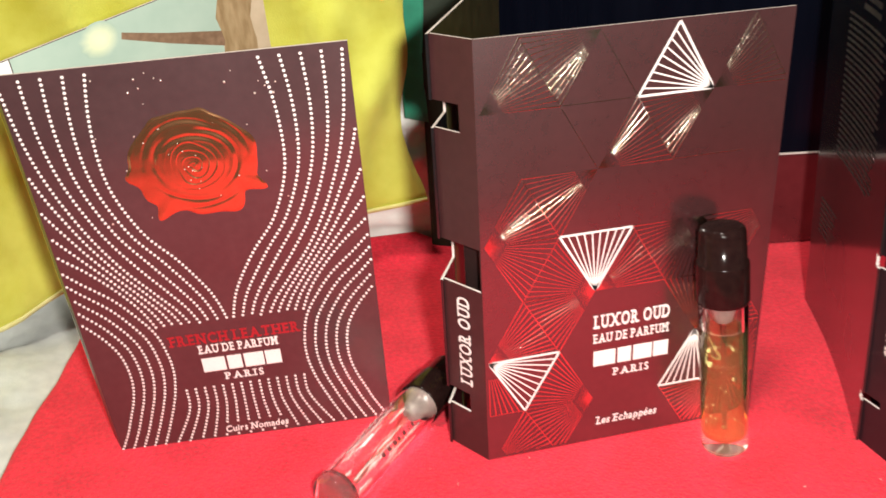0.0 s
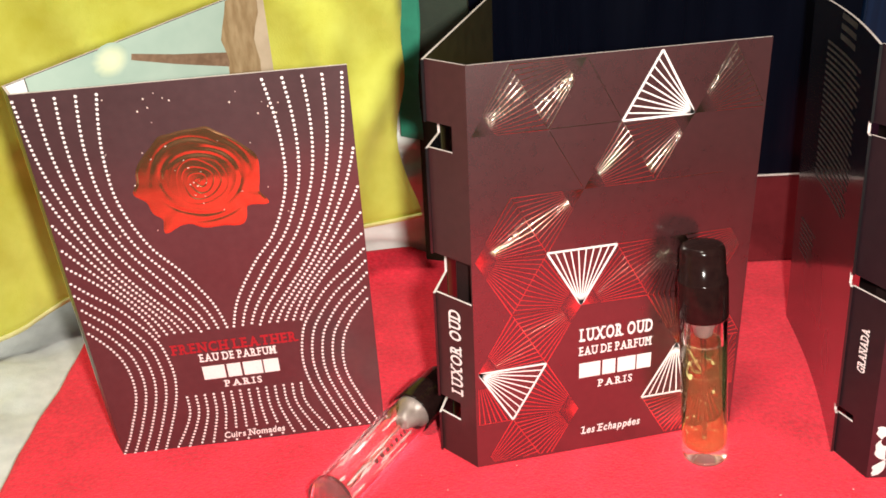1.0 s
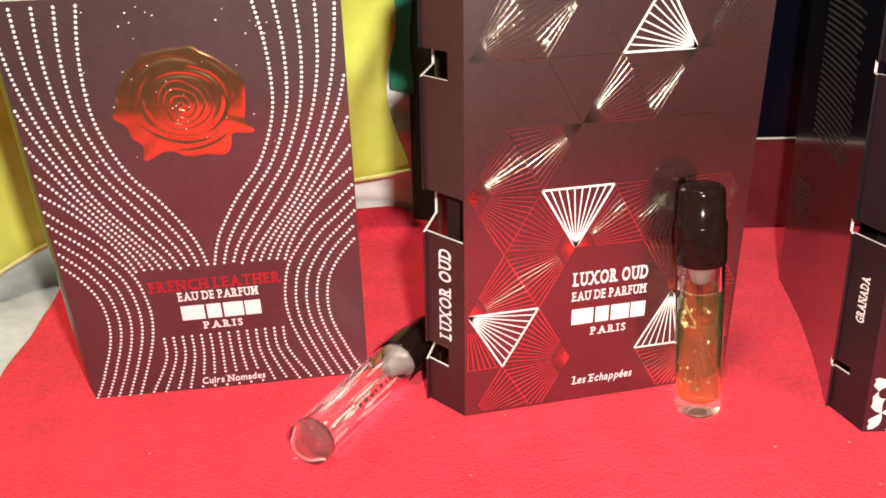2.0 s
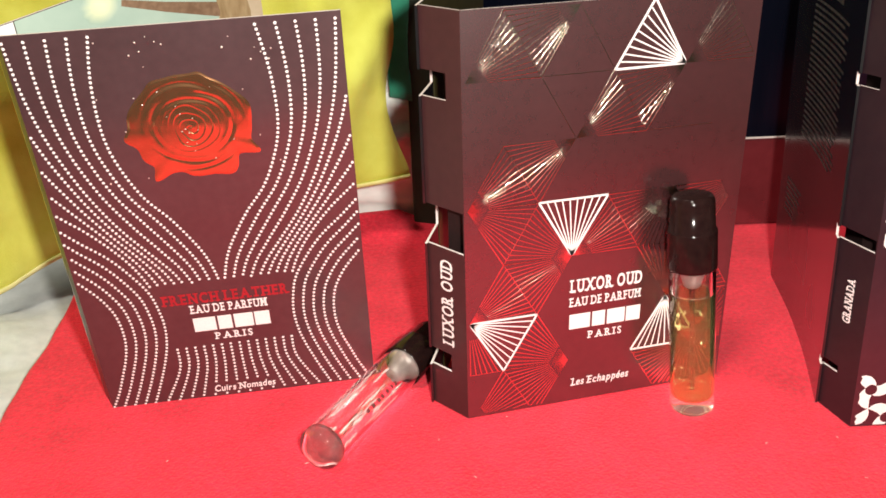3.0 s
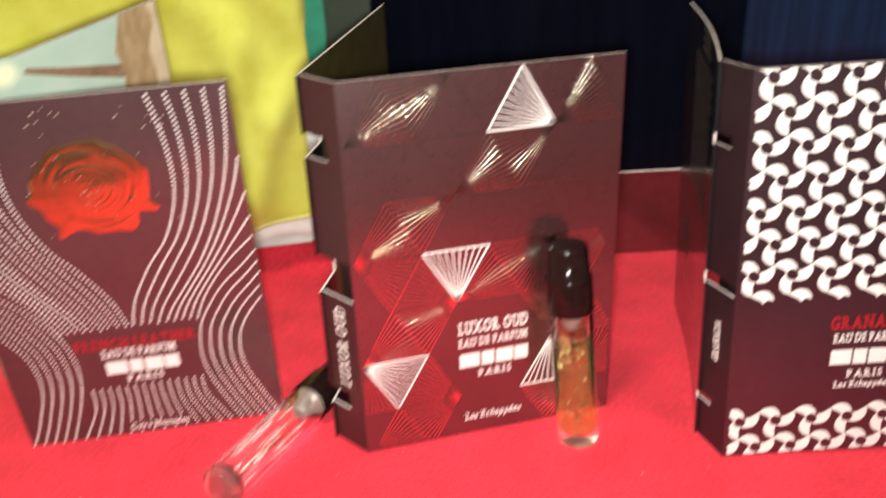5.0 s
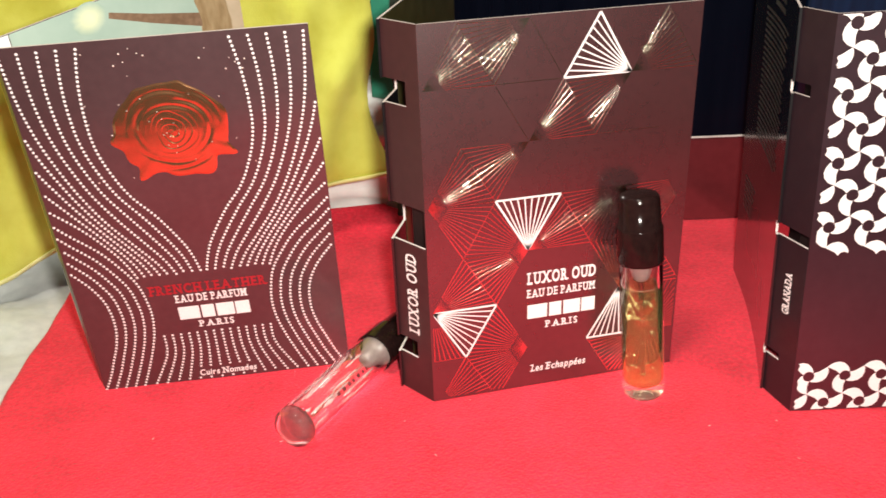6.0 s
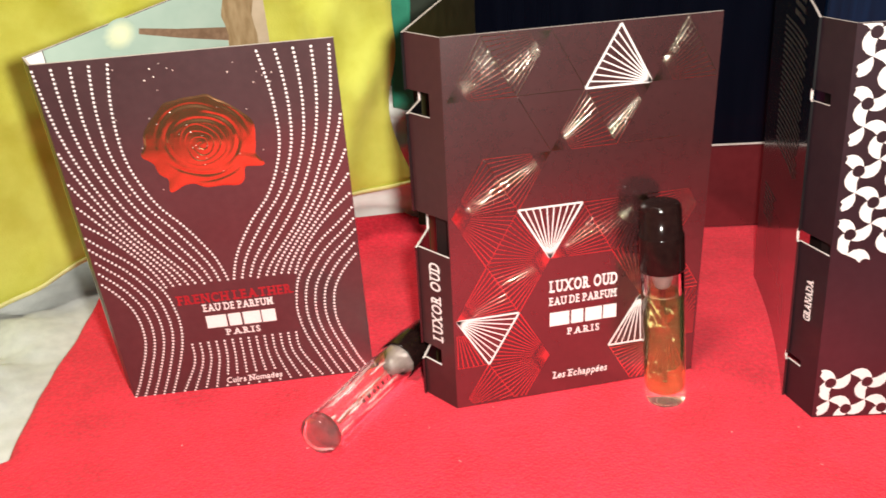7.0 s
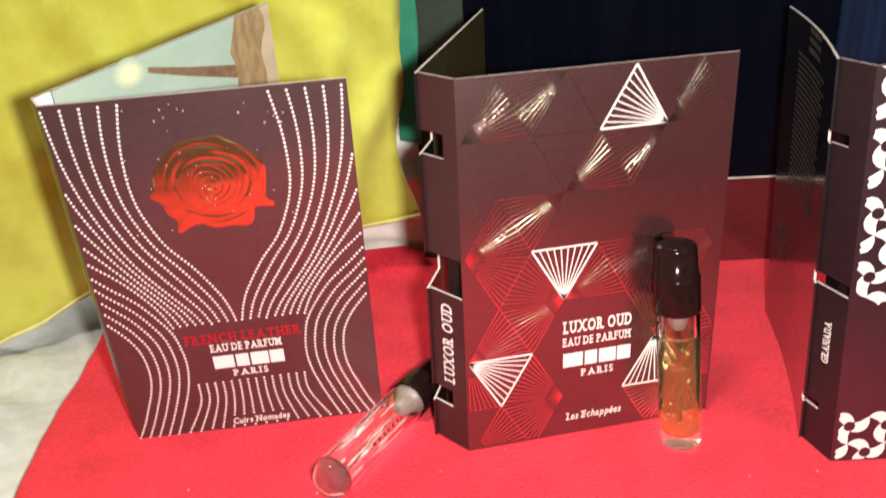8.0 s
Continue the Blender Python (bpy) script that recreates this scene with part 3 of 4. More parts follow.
def triangle_card():
    base = pose(0, 0, 0.0)
    card = card_body(base, "open aubergine folded card with white and gold-foil triangle fans", (-0.56, 0.86), (2.22, 6.15), CUTS, CARTON_BLACK, rise=0.035, front_mat=CARTON_GLOSS, spine_mat=SPINE_SATIN)
    s, b = Vector((-0.56, 0.86)), Vector((2.22, 6.15))
    bm = bmesh.new()
    w = (b - s).length - 0.02
    plate(bm, [(0.92, 0.06), (w, 0.25), (w, H + 0.19), (0.02, H - 0.012), (0.02, 7.64), (0.92, 7.64)], -0.01, 0.008)
    bm.transform(Matrix.Translation((s.x, s.y, 0)) @ pose(0, 0, 0, 0, 0, math.degrees(math.atan2((b - s).y, (b - s).x))))
    part("inner_layer", bm, OLIVE_LAYER, card, "dark olive layer on the inside of the back leaf")
    for corners, apex in ((((2, 6), (3, 6), (2, 7)), 1), (((1, 4), (2, 4), (1, 3)), 2), (((0, 2), (1, 2), (0, 1)), 0), (((3, 2), (2, 1), (3, 1)), 0)):
        fan(card, corners, apex, INK_WHITE, "white_triangle", "white printed triangle of fanned lines", 0.026, 0.042, 9)
    foil = [((0, 6), (1, 6), (0, 7), 0), ((0, 7), (1, 7), (1, 6), 1), ((2, 6), (1, 5), (2, 5), 1), ((2, 6), (3, 6), (2, 5), 1), ((3, 6), (3, 7), (4, 6), 0),
            ((0, 5), (1, 5), (1, 4), 1), ((0, 5), (0, 4), (1, 4), 1), ((0, 4), (1, 4), (0, 3), 0), ((1, 4), (0, 3), (1, 3), 2), ((2, 4), (1, 3), (2, 3), 1),
            ((2, 4), (3, 4), (2, 3), 1), ((3, 4), (2, 3), (3, 3), 0), ((3, 4), (4, 4), (3, 3), 1), ((0, 3), (1, 3), (1, 2), 1), ((0, 3), (0, 2), (1, 2), 1),
            ((1, 2), (0, 1), (1, 1), 2), ((0, 2), (-1, 1), (0, 1), 0), ((0, 1), (1, 1), (1, 0), 1), ((0, 1), (0, 0), (1, 0), 1), ((2, 3), (3, 3), (3, 2), 2),
            ((3, 3), (3, 2), (4, 2), 1), ((3, 2), (4, 2), (3, 1), 2), ((2, 1), (3, 1), (3, 0), 1), ((4, 2), (3, 1), (4, 1), 1), ((3, 1), (3, 0), (4, 0), 0)]
    lines = {foil_fan(card, (a, b, c), apex) for a, b, c, apex in foil} | {((1, 6), (2, 6)), ((2, 5), (3, 5)), ((1, 5), (1, 6)), ((1, 7), (2, 6))}
    for p, q in sorted(lines):
        p, q = fan_point(*p), fan_point(*q)
        seg = clip_card(p.lerp(q, 0.03), q.lerp(p, 0.03))
        if seg:
            bm = bmesh.new()
            stroke(bm, seg[0], seg[1], 0.014, y=-0.004)
            part("foil_line", bm, FOIL, card, "thin flat gold foil line")
    lettering("name_lettering", "LUXOR OUD", INK_WHITE, card, 3.09, 2.92, 1.65, 0.32, bold=0.03)
    lettering("kind_lettering", "EAU DE PARFUM", INK_WHITE, card, 3.09, 2.53, 1.66, 0.22)
    wordmark(card, 3.105, 2.05, 1.64, 0.36)
    lettering("city_lettering", "PARIS", INK_WHITE, card, 3.11, 1.67, 0.80, 0.19, gap=0.3)
    lettering("line_lettering", "Les Echappées", INK_WHITE, card, 3.06, 0.46, 1.39, 0.26, shear=0.2, gap=0.06)
    spine_name(card, "LUXOR OUD", 2.70, 2.05, 0.34)
    return card


# -- card with flowing dotted lines and a foil rose --
def glide(keys, t):
    """A point on a smooth curve through the key points, t from 0 to 1."""
    k = t * (len(keys) - 1)
    i = min(int(k), len(keys) - 2)
    f = k - i
    p0, p1, p2, p3 = (Vector(keys[max(0, min(len(keys) - 1, j))]) for j in (i - 1, i, i + 1, i + 2))
    return 0.5 * (2 * p1 + (p2 - p0) * f + (2 * p0 - 5 * p1 + 4 * p2 - p3) * f * f + (3 * p1 - p0 - 3 * p2 + p3) * f ** 3)


def dotted(parent, keys, mirror, pitch=0.095, size=0.031):
    pts = [glide(keys, k / 240) for k in range(241)]
    bm = bmesh.new()
    left = 0.0
    for a, b in zip(pts, pts[1:]):
        d = (b - a).length
        while left < d:
            p = a.lerp(b, left / d)
            x = 5.92 - p.x if mirror else p.x
            clear = not (2.24 < x < 3.80 and 0.10 < p.y < 0.42)
            if 0.03 < x < W - 0.04 and 0.05 < p.y < H - 0.05 and clear:
                plate(bm, [(x + size * math.cos(math.pi * k / 3), p.y + size * math.sin(math.pi * k / 3)) for k in range(6)], -0.005, 0.005)
            left += pitch
        left -= d
    if len(bm.verts):
        part("dotted_line", bm, INK_WHITE, parent)
    else:
        bm.free()


def between(a, b, f):
    return [Vector(p).lerp(Vector(q), f) for p, q in zip(a, b)]


def rose(parent):
    """A rose in flat mirror foil: petals that lap round its heart, pressed petal edges further out, torn tips at its rim."""
    bm = bmesh.new()
    nr, na = 160, 260
    tips = ((188, 0.16, 8), (233, 0.30, 6), (331, 0.26, 6), (300, 0.16, 11), (165, 0.06, 16), (214, 0.08, 10), (20, 0.08, 14), (252, -0.07, 8), (318, -0.06, 6), (120, 0.05, 8), (75, 0.06, 7))
    # pressed petal edges: radius, sway, phase, middle and half width of the arc in degrees, depth
    edges = ((0.70, 0.05, 0.6, 15, 75, 0.030), (0.78, 0.06, 2.0, 250, 55, 0.026), (0.92, 0.05, 1.0, 285, 42, 0.024), (0.66, 0.04, 3.0, 170, 50, 0.022),
             (0.84, 0.06, 4.0, 95, 45, 0.020), (0.93, 0.05, 0.2, 35, 30, 0.018), (0.60, 0.03, 1.6, 90, 60, 0.022), (0.90, 0.04, 5.0, 150, 34, 0.016))
    rings = []
    for i in range(1, nr + 1):
        f = i / nr
        ring = []
        for j in range(na):
            a = 2 * math.pi * j / na
            deg = math.degrees(a)
            rim = 1.06 + sum(h * math.exp(-(((deg - c + 180) % 360 - 180) / s) ** 2) for c, h, s in tips)
            r = f * (1.06 + (rim - 1.06) * f ** 3)
            turn = 8.0 * r - a / (2 * math.pi) + r * (0.55 * math.sin(2 * a + 4.0 * r) + 0.50 * math.sin(3 * a + 9.0 * r + 1.0))
            heart = max(0.0, min(1.0, (0.56 - r) * 6))
            saw = 1 - turn % 1.0
            z = 0.008 + 0.042 * (1 - f * f) + heart * ((0.004 + 0.003 * math.sin(a + 2)) * saw * min(1.0, (1 - saw) * 5) + 0.006 * max(0.0, 1 - abs(saw - 0.82) * 8) * (0.6 + 0.4 * math.sin(3 * a + 1))) + 0.003 * math.sin(3 * a + 5 * r) * r
            for mid, sway, phase, deg0, half, deep in edges:
                w = ((deg - deg0 + 180) % 360 - 180) / half
                if abs(w) < 1:
                    off = (r - mid - sway * math.sin(2 * a + phase)) / 0.045
                    z += 0.42 * deep * (0.45 * math.exp(-(off + 1.3) ** 2) - math.exp(-off * off)) * (1 - w * w)
            z = max(0.002, z) * min(1.0, (1 - f) * 24 + 0.1)
            ring.append(bm.verts.new((2.97 + r * math.cos(a) * 1.06, -z, 6.78 + r * math.sin(a))))
        rings.append(ring)
    c = bm.verts.new((2.97, -0.020, 6.78))
    for j in range(na):
        bm.faces.new((c, rings[0][j], rings[0][(j + 1) % na]))
    for a, b in zip(rings, rings[1:]):
        for j in range(na):
            k = (j + 1) % na
            bm.faces.new((a[j], a[k], b[k], b[j]))
    part("rose", bm, ROSE_FOIL, parent, "rose in raised gold foil, some reflected red painted in", smooth=True)
    bm = bmesh.new()
    rnd = random.Random(4)
    for k in range(50):
        x, z = rnd.uniform(1.2, 4.9), rnd.uniform(5.6, 8.6)
        if 1.15 < (Vector((x, z)) - Vector((3.02, 6.84))).length and (z > 6.3 or rnd.random() < 0.2):
            s = rnd.uniform(0.011, 0.023)
            tip = bm.verts.new((x, -0.014, z))
            inner = [bm.verts.new((x + 0.6 * s * math.cos(q * math.pi / 3), -0.010, z + 0.6 * s * math.sin(q * math.pi / 3))) for q in range(6)]
            ring = [bm.verts.new((x + s * math.cos(q * math.pi / 3), -0.001, z + s * math.sin(q * math.pi / 3))) for q in range(6)]
            for q in range(6):
                bm.faces.new((tip, inner[q], inner[(q + 1) % 6]))
                bm.faces.new((inner[q], ring[q], ring[(q + 1) % 6], inner[(q + 1) % 6]))
    # pale specks on the rose itself, added in place of torch glints
    for k in range(18):
        a, r = rnd.uniform(0, 6.3), rnd.choice((0.12, 0.2, 0.33, 0.5, 0.72, 0.9, 1.05)) * rnd.uniform(0.9, 1.1)
        x, z, s = 2.97 + r * 1.06 * math.cos(a), 6.78 + r * math.sin(a), rnd.uniform(0.007, 0.013)
        deep = 0.012 + 0.046 * max(0.0, 1 - r * r)
        tip = bm.verts.new((x, -deep - 0.012, z))
        ring = [bm.verts.new((x + 1.5 * s * math.cos(q * math.pi / 3), -deep + 0.004, z + s * math.sin(q * math.pi / 3))) for q in range(6)]
        for q in range(6):
            bm.faces.new((tip, ring[q], ring[(q + 1) % 6]))
    tagged(part("foil_and_glint_specks", bm, SPECK_FOIL, parent, "", True), "scattered specks of shiny foil, some standing in for torch glints", kind="stuff")


def rose_card():
    m = Matrix.Translation((-7.69, 2.69, -0.08)) @ pose(0, 0, 0, 6.81, -0.96, -5.0)
    card = card_body(m, "open aubergine folded card with dotted white lines and foil rose", (-0.22, 0.46), (4.40, 3.72), (), CARTON, 0.0, 0.11, CARTON, SPINE_SATIN)
    top = [(1.53, 8.85), (1.37, 8.00), (1.31, 7.30), (1.33, 6.65), (1.47, 6.06), (1.77, 5.38), (2.22, 4.78), (2.62, 4.10), (2.79, 3.68), (2.90, 3.22)]
    mid = [(0.02, 8.85), (0.07, 8.10), (0.15, 7.40), (0.29, 6.75), (0.50, 6.10), (0.78, 5.42), (1.16, 4.72), (1.62, 4.07), (1.96, 3.60), (2.16, 3.22)]
    low = [(-0.90, 6.05), (-0.66, 5.85), (-0.40, 5.58), (-0.11, 5.29), (0.20, 5.00), (0.46, 4.76), (0.80, 4.38), (1.13, 3.93), (1.33, 3.57), (1.47, 3.22)]
    wrap_in = [(-0.09, 4.90), (0.30, 4.50), (0.78, 4.05), (1.13, 3.58), (1.42, 3.06), (1.54, 2.50), (1.56, 2.07), (1.50, 1.62), (1.38, 1.18), (1.18, 0.62), (0.90, -0.08)]
    wrap_out = [(-0.11, 3.72), (0.08, 3.50), (0.30, 3.23), (0.46, 2.98), (0.60, 2.66), (0.67, 2.25), (0.66, 1.80), (0.56, 1.36), (0.41, 0.95), (0.24, 0.50), (0.0, 0.0)]
    for mirror in (False, True):
        for k in range(5):
            dotted(card, between(top, mid, k / 4), mirror)
        for k in range(1, 5):
            dotted(card, between(mid, low, k / 4), mirror)
        for k in range(5):
            dotted(card, between(wrap_in, wrap_out, k / 4), mirror)
    for k in range(14):
        f = k / 13
        a = 1.71 + 2.52 * f
        dotted(card, [(a, 1.50), (a - 0.06 + 0.12 * f, 0.9), (1.17 + 3.60 * f, -0.06)], False)
    rose(card)
    lettering("name_lettering", "FRENCH LEATHER", INK_RED, card, 2.97, 2.82, 2.72, 0.28, bold=0.035)
    lettering("kind_lettering", "EAU DE PARFUM", INK_WHITE, card, 2.99, 2.53, 1.67, 0.22)
    wordmark(card, 3.0, 2.11, 1.65, 0.36)
    lettering("city_lettering", "PARIS", INK_WHITE, card, 2.98, 1.76, 0.83, 0.19, gap=0.3)
    lettering("line_lettering", "Cuirs Nomades", INK_WHITE, card, 3.01, 0.25, 1.38, 0.19, shear=0.12, gap=0.06)
    # the picture printed on the inside of the back leaf: a glowing ball on a stick before a pale ground
    s, b = Vector((-0.22, 0.46)), Vector((4.40, 3.72))
    d = (b - s)
    inner = Matrix.Translation((s.x, s.y, 0)) @ pose(0, 0, 0, 0, 0, math.degrees(math.atan2(d.y, d.x)))

    def printed(name, pts, mat, label, y):
        bm = bmesh.new()
        plate(bm, pts, y, 0.004)
        for v in bm.verts:
            v.co.z += 0.11 * v.co.x
        bm.transform(inner)
        return part(name, bm, mat, card, label)

    w = d.length
    printed("printed_ground", [(0.42, 0.1), (w - 0.004, 0.1), (w - 0.004, H - 0.012), (0.42, H - 0.012)], MINT_INK, "pale mint printed picture ground", -0.010)
    printed("printed_margin", [(0.02, 0.1), (0.40, 0.1), (0.40, H - 0.012), (0.02, H - 0.012)], PAPER_WHITE, "white margin at the fold", -0.010)
    printed("printed_band", [(w - 1.2, 0.1), (w - 0.008, 0.1), (w - 0.008, H - 0.015), (w - 0.75, H - 0.015), (w - 0.95, 7.9), (w - 1.1, 7.5)], PEACH_INK, "peach printed edge", -0.015)
    post_l = [(w - 1.28 + 0.22 * noise.noise(Vector((k * 0.37, 3, 1))) + 0.018 * k, 5.0 + 0.252 * k) for k in range(16)]
    post_r = [(w - 0.60 + 0.16 * noise.noise(Vector((k * 0.41, 7, 1))) + 0.026 * k, 5.0 + 0.252 * k) for k in range(16)]
    printed("printed_post", post_r[:1] + post_r[1:] + post_l[::-1], POST_INK, "brown printed post", -0.019)
    printed("printed_stick", [(2.50, 8.48), (2.47, 8.36), (3.4, 7.92), (4.95, 7.25), (4.95, 7.60), (3.4, 8.13)], BROWN_INK, "brown printed stick", -0.0175)
    for k in range(9):
        r = 0.40 - 0.038 * k
        printed("printed_glow", [(2.06 + r * (1 + 0.07 * math.sin(3 * q)) * math.cos(q * math.pi / 12), 8.50 + 0.86 * r * math.sin(q * math.pi / 12)) for q in range(24)], GLOW_INKS[k], "soft yellow printed glow", -0.0125 - 0.0006 * k)
    return card


# -- card with rows of white pinwheels --
BLADE = ((0.158, 0.028), (0.30, -0.012), (0.45, -0.005), (0.577, 0.0), (0.553, -0.10), (0.50, -0.195), (0.39, -0.29), (0.25, -0.325), (0.11, -0.29),
         (0.0, -0.215), (-0.04, -0.155), (0.03, -0.158), (0.09, -0.135), (0.135, -0.085), (0.155, -0.03))


def blade_row(parent, z, x0, count, size, blades=(30, 150, 270)):
    for k in range(count):
        bm = bmesh.new()
        cx = x0 + k * size
        for a in blades:
            c, s = math.cos(radians(a)), math.sin(radians(a))
            pts = [(cx + size * (x * c - y * s), z + size * (x * s + y * c)) for x, y in BLADE]
            ok = [0.10 < x < W - 0.06 and 0.03 < q < H - 0.02 for x, q in pts]
            if all(ok):
                plate(bm, pts)
            elif sum(ok) >= 4:
                plate(bm, [(min(W - 0.06, max(0.10 + 0.02 * math.sin(i * 2.1), x)), min(H - 0.02, max(0.03, q))) for i, (x, q) in enumerate(pts)])
        if len(bm.verts):
            part("pinwheel", bm, INK_WHITE, parent)
        else:
            bm.free()


def pinwheel_card():
    m = Matrix.Translation((7.69, -2.54, 0)) @ pose(0, 0, 0, -3.02, -1.13, -13.46)
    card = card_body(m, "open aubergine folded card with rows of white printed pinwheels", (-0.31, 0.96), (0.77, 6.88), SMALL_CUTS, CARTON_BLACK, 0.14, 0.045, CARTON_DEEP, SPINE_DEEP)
    size = 0.797
    dz = size * 0.866
    for r in range(7):
        blade_row(card, 8.615 - r * dz, (0.765 if r % 2 else 0.385) - 0.006 * r, 7, size)
        if r % 2:
            blade_row(card, 8.615 - r * dz, -0.035 - 0.006 * r, 1, size, (30,))
    blade_row(card, 8.615 - 7 * dz, 0.725, 7, size, (150,))
    blade_row(card, 0.89, 0.33, 8, size)
    blade_row(card, 0.89 - dz, 0.73, 7, size)
    blade_row(card, 0.89 - dz, -0.07, 1, size, (30,))
    lettering("name_lettering", "GRANADA", INK_RED, card, 2.93, 3.26, 1.68, 0.33, bold=0.035)
    lettering("kind_lettering", "EAU DE PARFUM", INK_WHITE, card, 2.96, 2.89, 1.56, 0.22)
    wordmark(card, 2.95, 2.42, 1.56, 0.36)
    lettering("city_lettering", "PARIS", INK_WHITE, card, 2.95, 2.00, 0.78, 0.19, gap=0.3)
    lettering("line_lettering", "Les Echappées", INK_WHITE, card, 2.93, 1.71, 1.26, 0.21, shear=0.2, gap=0.06)
    spine_name(card, "GRANADA", 2.75, 1.0, 0.22)
    # fine unreadable print on the outside of the back leaf, as plain bars
    s, b = Vector((-0.31, 0.96)), Vector((0.77, 6.88))
    d = b - s
    outer = Matrix.Translation((s.x, s.y, 0)) @ pose(0, 0, 0, 0, 0, math.degrees(math.atan2(d.y, d.x)) - 180)
    rnd = random.Random(8)
    for k in range(34):
        if k < 3:
            x0, x1, z, tall = -3.6, -2.2, 8.62 - k * 0.22, 0.12
        elif k < 27:
            x0, x1, z, tall = -4.6, -1.3 - rnd.uniform(0, 0.5), 8.32 - k * 0.14, 0.06
        else:
            x0, x1, z, tall = -5.4, -4.0 - rnd.uniform(0, 0.4), 7.0 - k * 0.14, 0.05
        bm = bmesh.new()
        sub = 10
        for q in range(sub):
            a, e = x0 + (x1 - x0) * q / sub, x0 + (x1 - x0) * (q + 0.92) / sub
            y = lambda x: 0.14 * math.sin(math.pi * min(1, max(0, -x / d.length))) - T - 0.006
            v = [bm.verts.new((px, y(px), pz)) for px, pz in ((a, z), (e, z), (e, z + tall), (a, z + tall))]
            bm.faces.new(v)
        for v in bm.verts:
            v.co.z += 0.045 * -v.co.x
        bm.transform(outer)
        part("print_bar", bm, FAINT_INK, card, "plain grey bar of fine print")
    return card


# ---- vials ----
def vial(matrix, label, filled):
    """A spray sample vial: thick-footed glass tube, milky pump, dip tube and black cap; origin at its foot."""
    FAT = 1.13
    v = thing("perfume_vial", matrix, label, "vial", "sample vials")
    bm = bmesh.new()
    lathe(bm, [(0, 0.03), (0.28, 0.0), (0.36, 0.02), (0.412, 0.09), (0.425, 0.2), (0.425, 3.45), (0.40, 3.56), (0.36, 3.60),
               (0.345, 3.55), (0.345, 0.46), (0.32, 0.36), (0.22, 0.30), (0, 0.28)], 40, wide=FAT)
    tube = part("glass_tube", bm, GLASS, v, "clear glass tube with a thick foot", True)
    tube.visible_shadow = False
    if filled:
        bm = bmesh.new()
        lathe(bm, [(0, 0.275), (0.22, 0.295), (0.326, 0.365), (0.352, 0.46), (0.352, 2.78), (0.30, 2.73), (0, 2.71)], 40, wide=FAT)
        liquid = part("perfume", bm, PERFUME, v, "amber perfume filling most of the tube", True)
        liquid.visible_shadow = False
        # rings added to catch glints; only the topmost lies at the liquid's surface
        for z, r in ((2.80, 0.372), (2.08, 0.345), (0.50, 0.36), (0.10, 0.40)):
            bm = bmesh.new()
            lathe(bm, [(r + 0.011 * math.cos(k * math.pi / 4), z + 0.011 * math.sin(k * math.pi / 4)) for k in range(9)], 40)
            ring = part("glint_ring", bm, MENISCUS, v, "thin ring added in the glass to catch glints", True)
            ring.visible_shadow = False
        # pale beads added where light glints inside the glass
        rnd = random.Random(3)
        for k in range(44):
            a, z = rnd.uniform(math.pi, 2 * math.pi), rnd.choice((2.08, 2.12, 2.05, rnd.uniform(0.5, 2.7), rnd.uniform(0.4, 0.7)))
            r = 0.35 if z > 0.7 or k % 2 else 0.08
            bm = bmesh.new()
            bmesh.ops.create_icosphere(bm, subdivisions=2, radius=rnd.uniform(0.010, 0.030))
            bmesh.ops.scale(bm, vec=(1, 1, rnd.uniform(0.7, 1.8)), verts=bm.verts[:])
            bmesh.ops.translate(bm, vec=(r * math.cos(a), r * math.sin(a), z), verts=bm.verts[:])
            part("glint_bead", bm, GLINT, v, "tiny pale bead that stands in for a glint", True).visible_shadow = False
    else:
        bm = bmesh.new()
        lathe(bm, [(0, 0.05), (0.27, 0.02), (0.34, 0.05), (0.385, 0.10), (0.40, 0.2), (0.40, 0.34), (0.30, 0.28), (0, 0.26)], 32, wide=FAT)
        part("foot", bm, MILKY_GLASS, v, "thick greyish glass foot", True)
        # pale streaks along the inside of the tube, drawn in place of refracted light
        rnd = random.Random(12)
        for k in range(34):
            a, z0 = rnd.uniform(0, 2 * math.pi), rnd.uniform(0.35, 2.2)
            long, wide = rnd.uniform(0.2, 1.2), rnd.uniform(0.010, 0.034)
            bm = bmesh.new()
            bmesh.ops.create_icosphere(bm, subdivisions=2, radius=1.0)
            for w in bm.verts:
                bend = a + 0.02 * math.sin(5 * w.co.z + k)
                rad = 0.372 + 0.012 * w.co.x
                turn = bend + wide * w.co.y / 0.372 * (1 + 0.5 * math.sin(9 * w.co.z + k))
                w.co = Vector((rad * math.cos(turn), rad * math.sin(turn), z0 + long * (0.5 + 0.5 * w.co.z)))
            part("light_streak", bm, STREAK, v, "pale streak that stands in for refracted light", True).visible_shadow = False
    bm = bmesh.new()
    lathe(bm, [(0, 2.92), (0.13, 2.92), (0.16, 2.95), (0.23, 3.20), (0.26, 3.36), (0.33, 3.40), (0.34, 3.60), (0, 3.60)], 24, wide=FAT)
    part("pump", bm, CLEAR_PLASTIC, v, "milky plastic pump", True)
    bm = bmesh.new()
    lathe(bm, [(0, 0.5), (0.055, 0.5), (0.055, 2.94), (0, 2.94)], 12)
    if not filled:
        for w in bm.verts:
            lean = (2.94 - w.co.z) / 2.44
            w.co.x, w.co.y = w.co.x - 0.26 * lean, w.co.y + 0.17 * lean
    part("dip_tube", bm, GLASS if filled else MENISCUS, v, "thin clear dip tube", True)
    bm = bmesh.new()
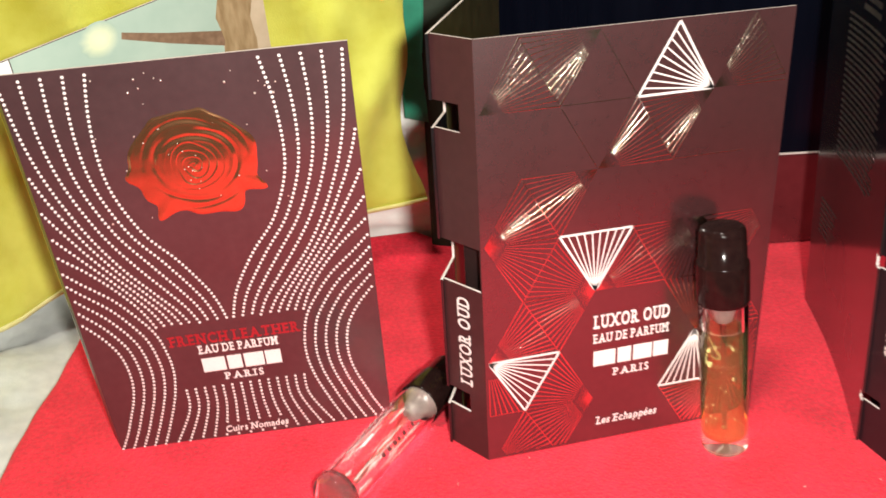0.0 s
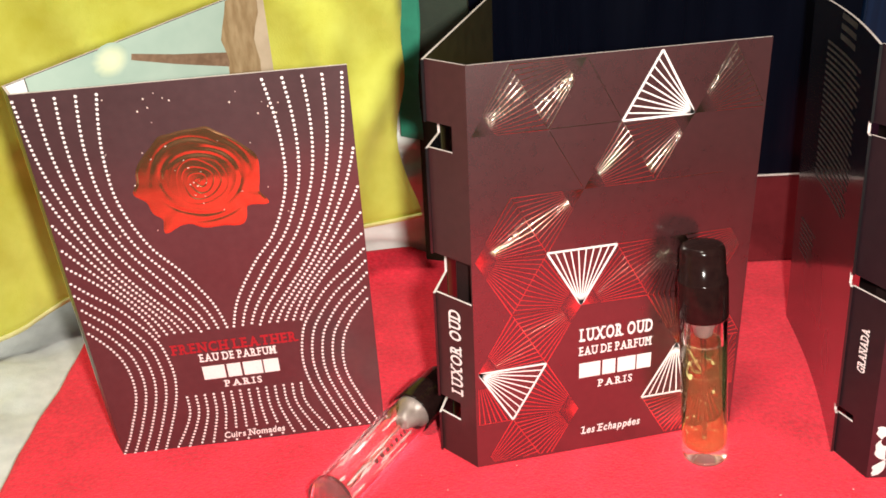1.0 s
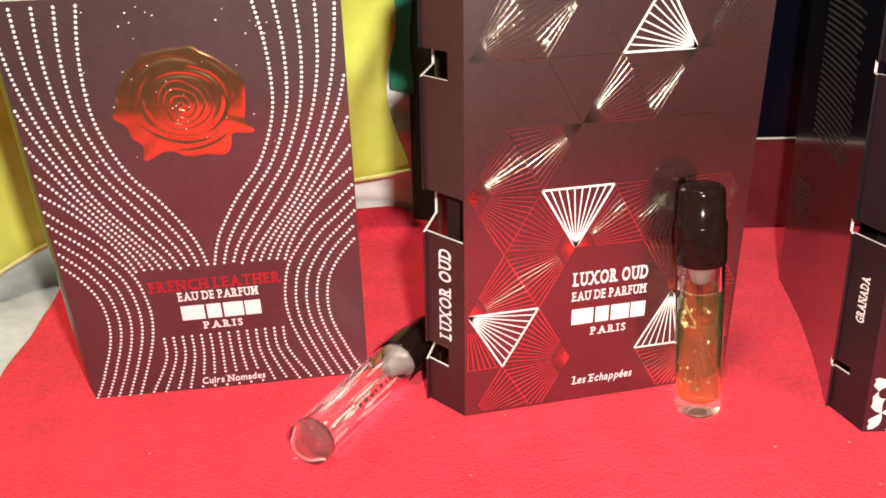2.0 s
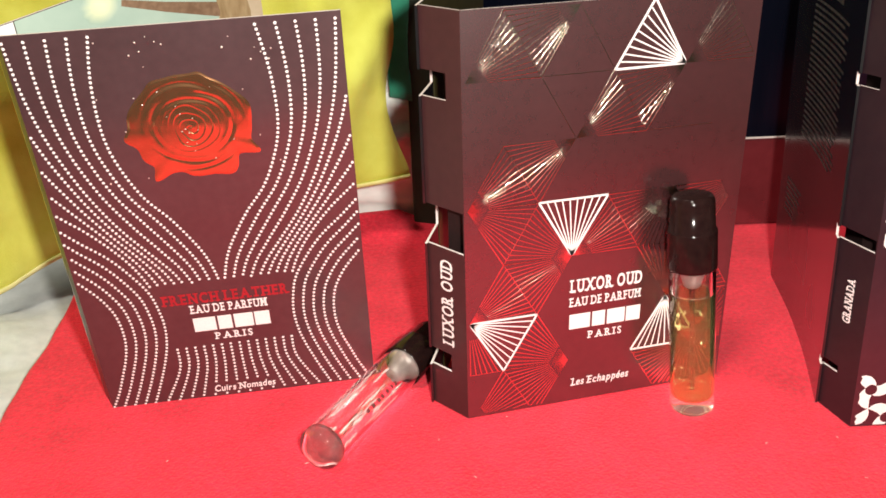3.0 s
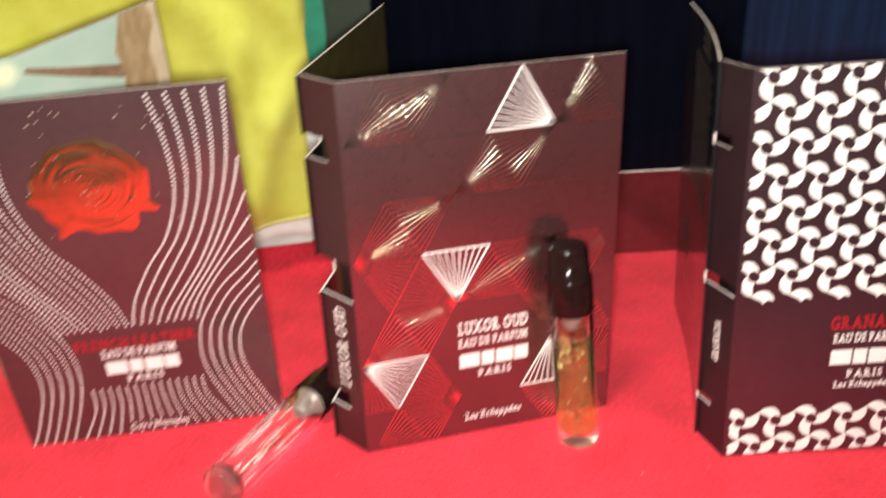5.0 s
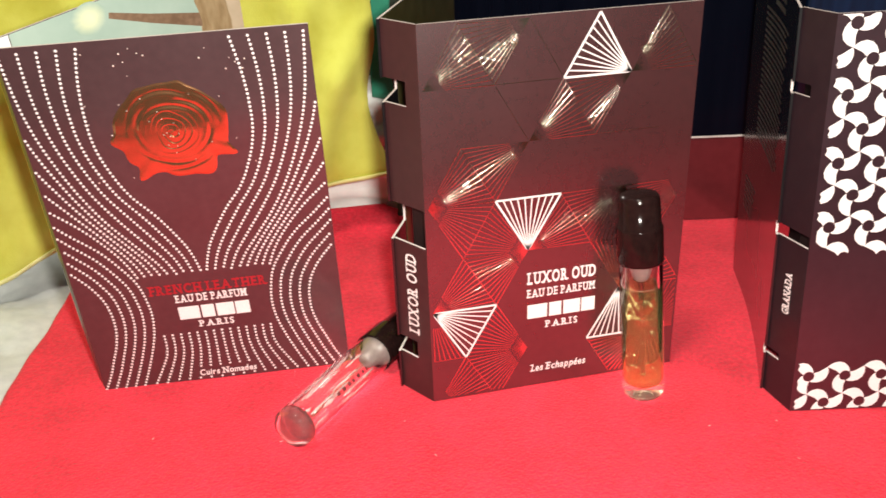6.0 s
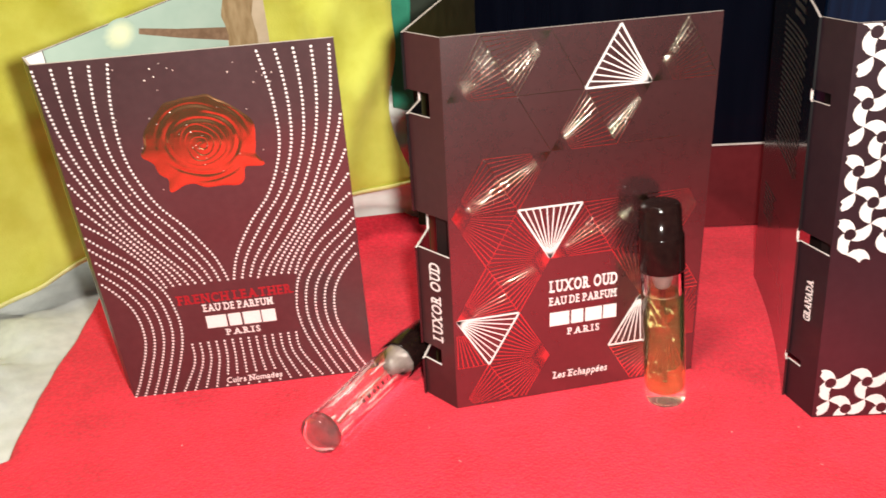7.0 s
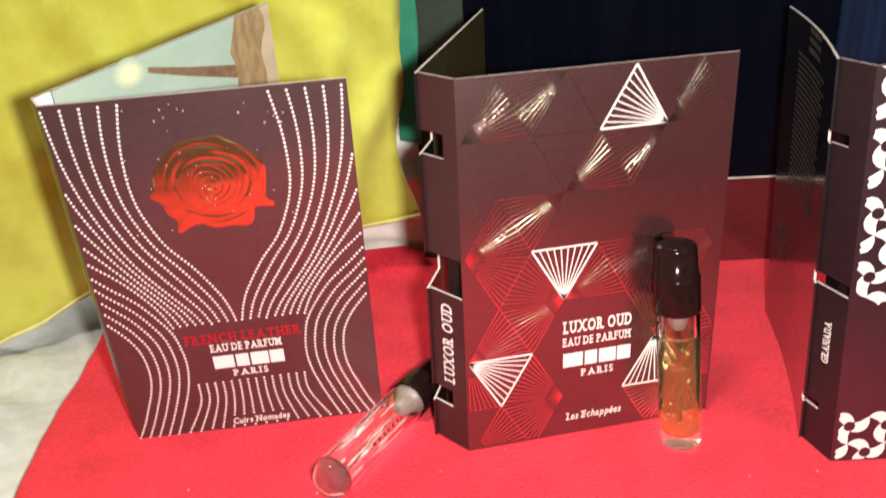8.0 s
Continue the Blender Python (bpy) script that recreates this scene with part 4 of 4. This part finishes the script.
    lathe(bm, [(0, 3.61), (0.428, 3.61), (0.428, 3.38), (0.445, 3.38), (0.45, 3.43), (0.445, 4.18), (0.437, 4.22), (0.41, 4.235), (0.395, 4.80), (0.385, 4.87), (0.35, 4.93), (0.29, 4.955), (0, 4.96)], 36, wide=FAT)
    part("cap", bm, BLACK_PLASTIC, v, "black plastic cap", True)
    return v


def axis_matrix(foot, head, turn=0):
    z = (Vector(head) - Vector(foot)).normalized()
    return Matrix.Translation(foot) @ z.to_track_quat("Z", "Y").to_matrix().to_4x4() @ pose(0, 0, 0, 0, 0, turn)


vial(axis_matrix((4.82, -1.05, 0.02), (4.60, -0.53, 5.0)), "glass spray vial of amber perfume, upright against a card", True)
empty = vial(axis_matrix((-3.40, -0.86, 0.49), (-0.07, 2.88, 0.49)), "empty clear glass spray vial lying on the red cloth", False)


def vial_print(parent):
    """Unreadable print along the glass, as plain dark bars."""
    rnd = random.Random(5)
    z1 = 1.20
    for k in range(7):
        z0 = z1 + rnd.uniform(0.05, 0.12)
        z1 = z0 + rnd.uniform(0.05, 0.12)
        bm = bmesh.new()
        a0, a1 = radians(143), radians(154)
        rows = [[bm.verts.new((0.486 * math.cos(a), 0.486 * math.sin(a), z)) for a in np.linspace(a0, a1, 5)] for z in (z0, z1)]
        for i in range(4):
            bm.faces.new((rows[0][i], rows[0][i + 1], rows[1][i + 1], rows[1][i]))
        part("print_bar", bm, VIAL_INK, parent, "plain dark red printed bar")


vial_print(empty)
triangle_card()
rose_card()
pinwheel_card()


# ---- lint on the cloth ----
def lint():
    rnd = random.Random(12)
    bm = bmesh.new()
    for k in range(26):
        x, y = rnd.uniform(-9, 14), rnd.uniform(-6, 9)
        a, n = rnd.uniform(0, 6.3), rnd.uniform(0.015, 0.05)
        w = 0.006 + 0.008 * rnd.random()
        d, sd = Vector((math.cos(a), math.sin(a))) * n, Vector((-math.sin(a), math.cos(a))) * w
        z = 0.012 + 0.02 * noise.noise(Vector((x * 0.7, y * 0.7, 4)))
        base = [bm.verts.new((x + p.x, y + p.y, z)) for p in (-d - sd, d - sd, d + sd, -d + sd)]
        tip = bm.verts.new((x, y, z + w * 1.5))
        bm.faces.new(base)
        for i in range(4):
            bm.faces.new((base[i], base[(i + 1) % 4], tip))
    tagged(part("lint", bm, LINT), "pale lint and short fibres on the red cloth", "lint", kind="stuff")


lint()
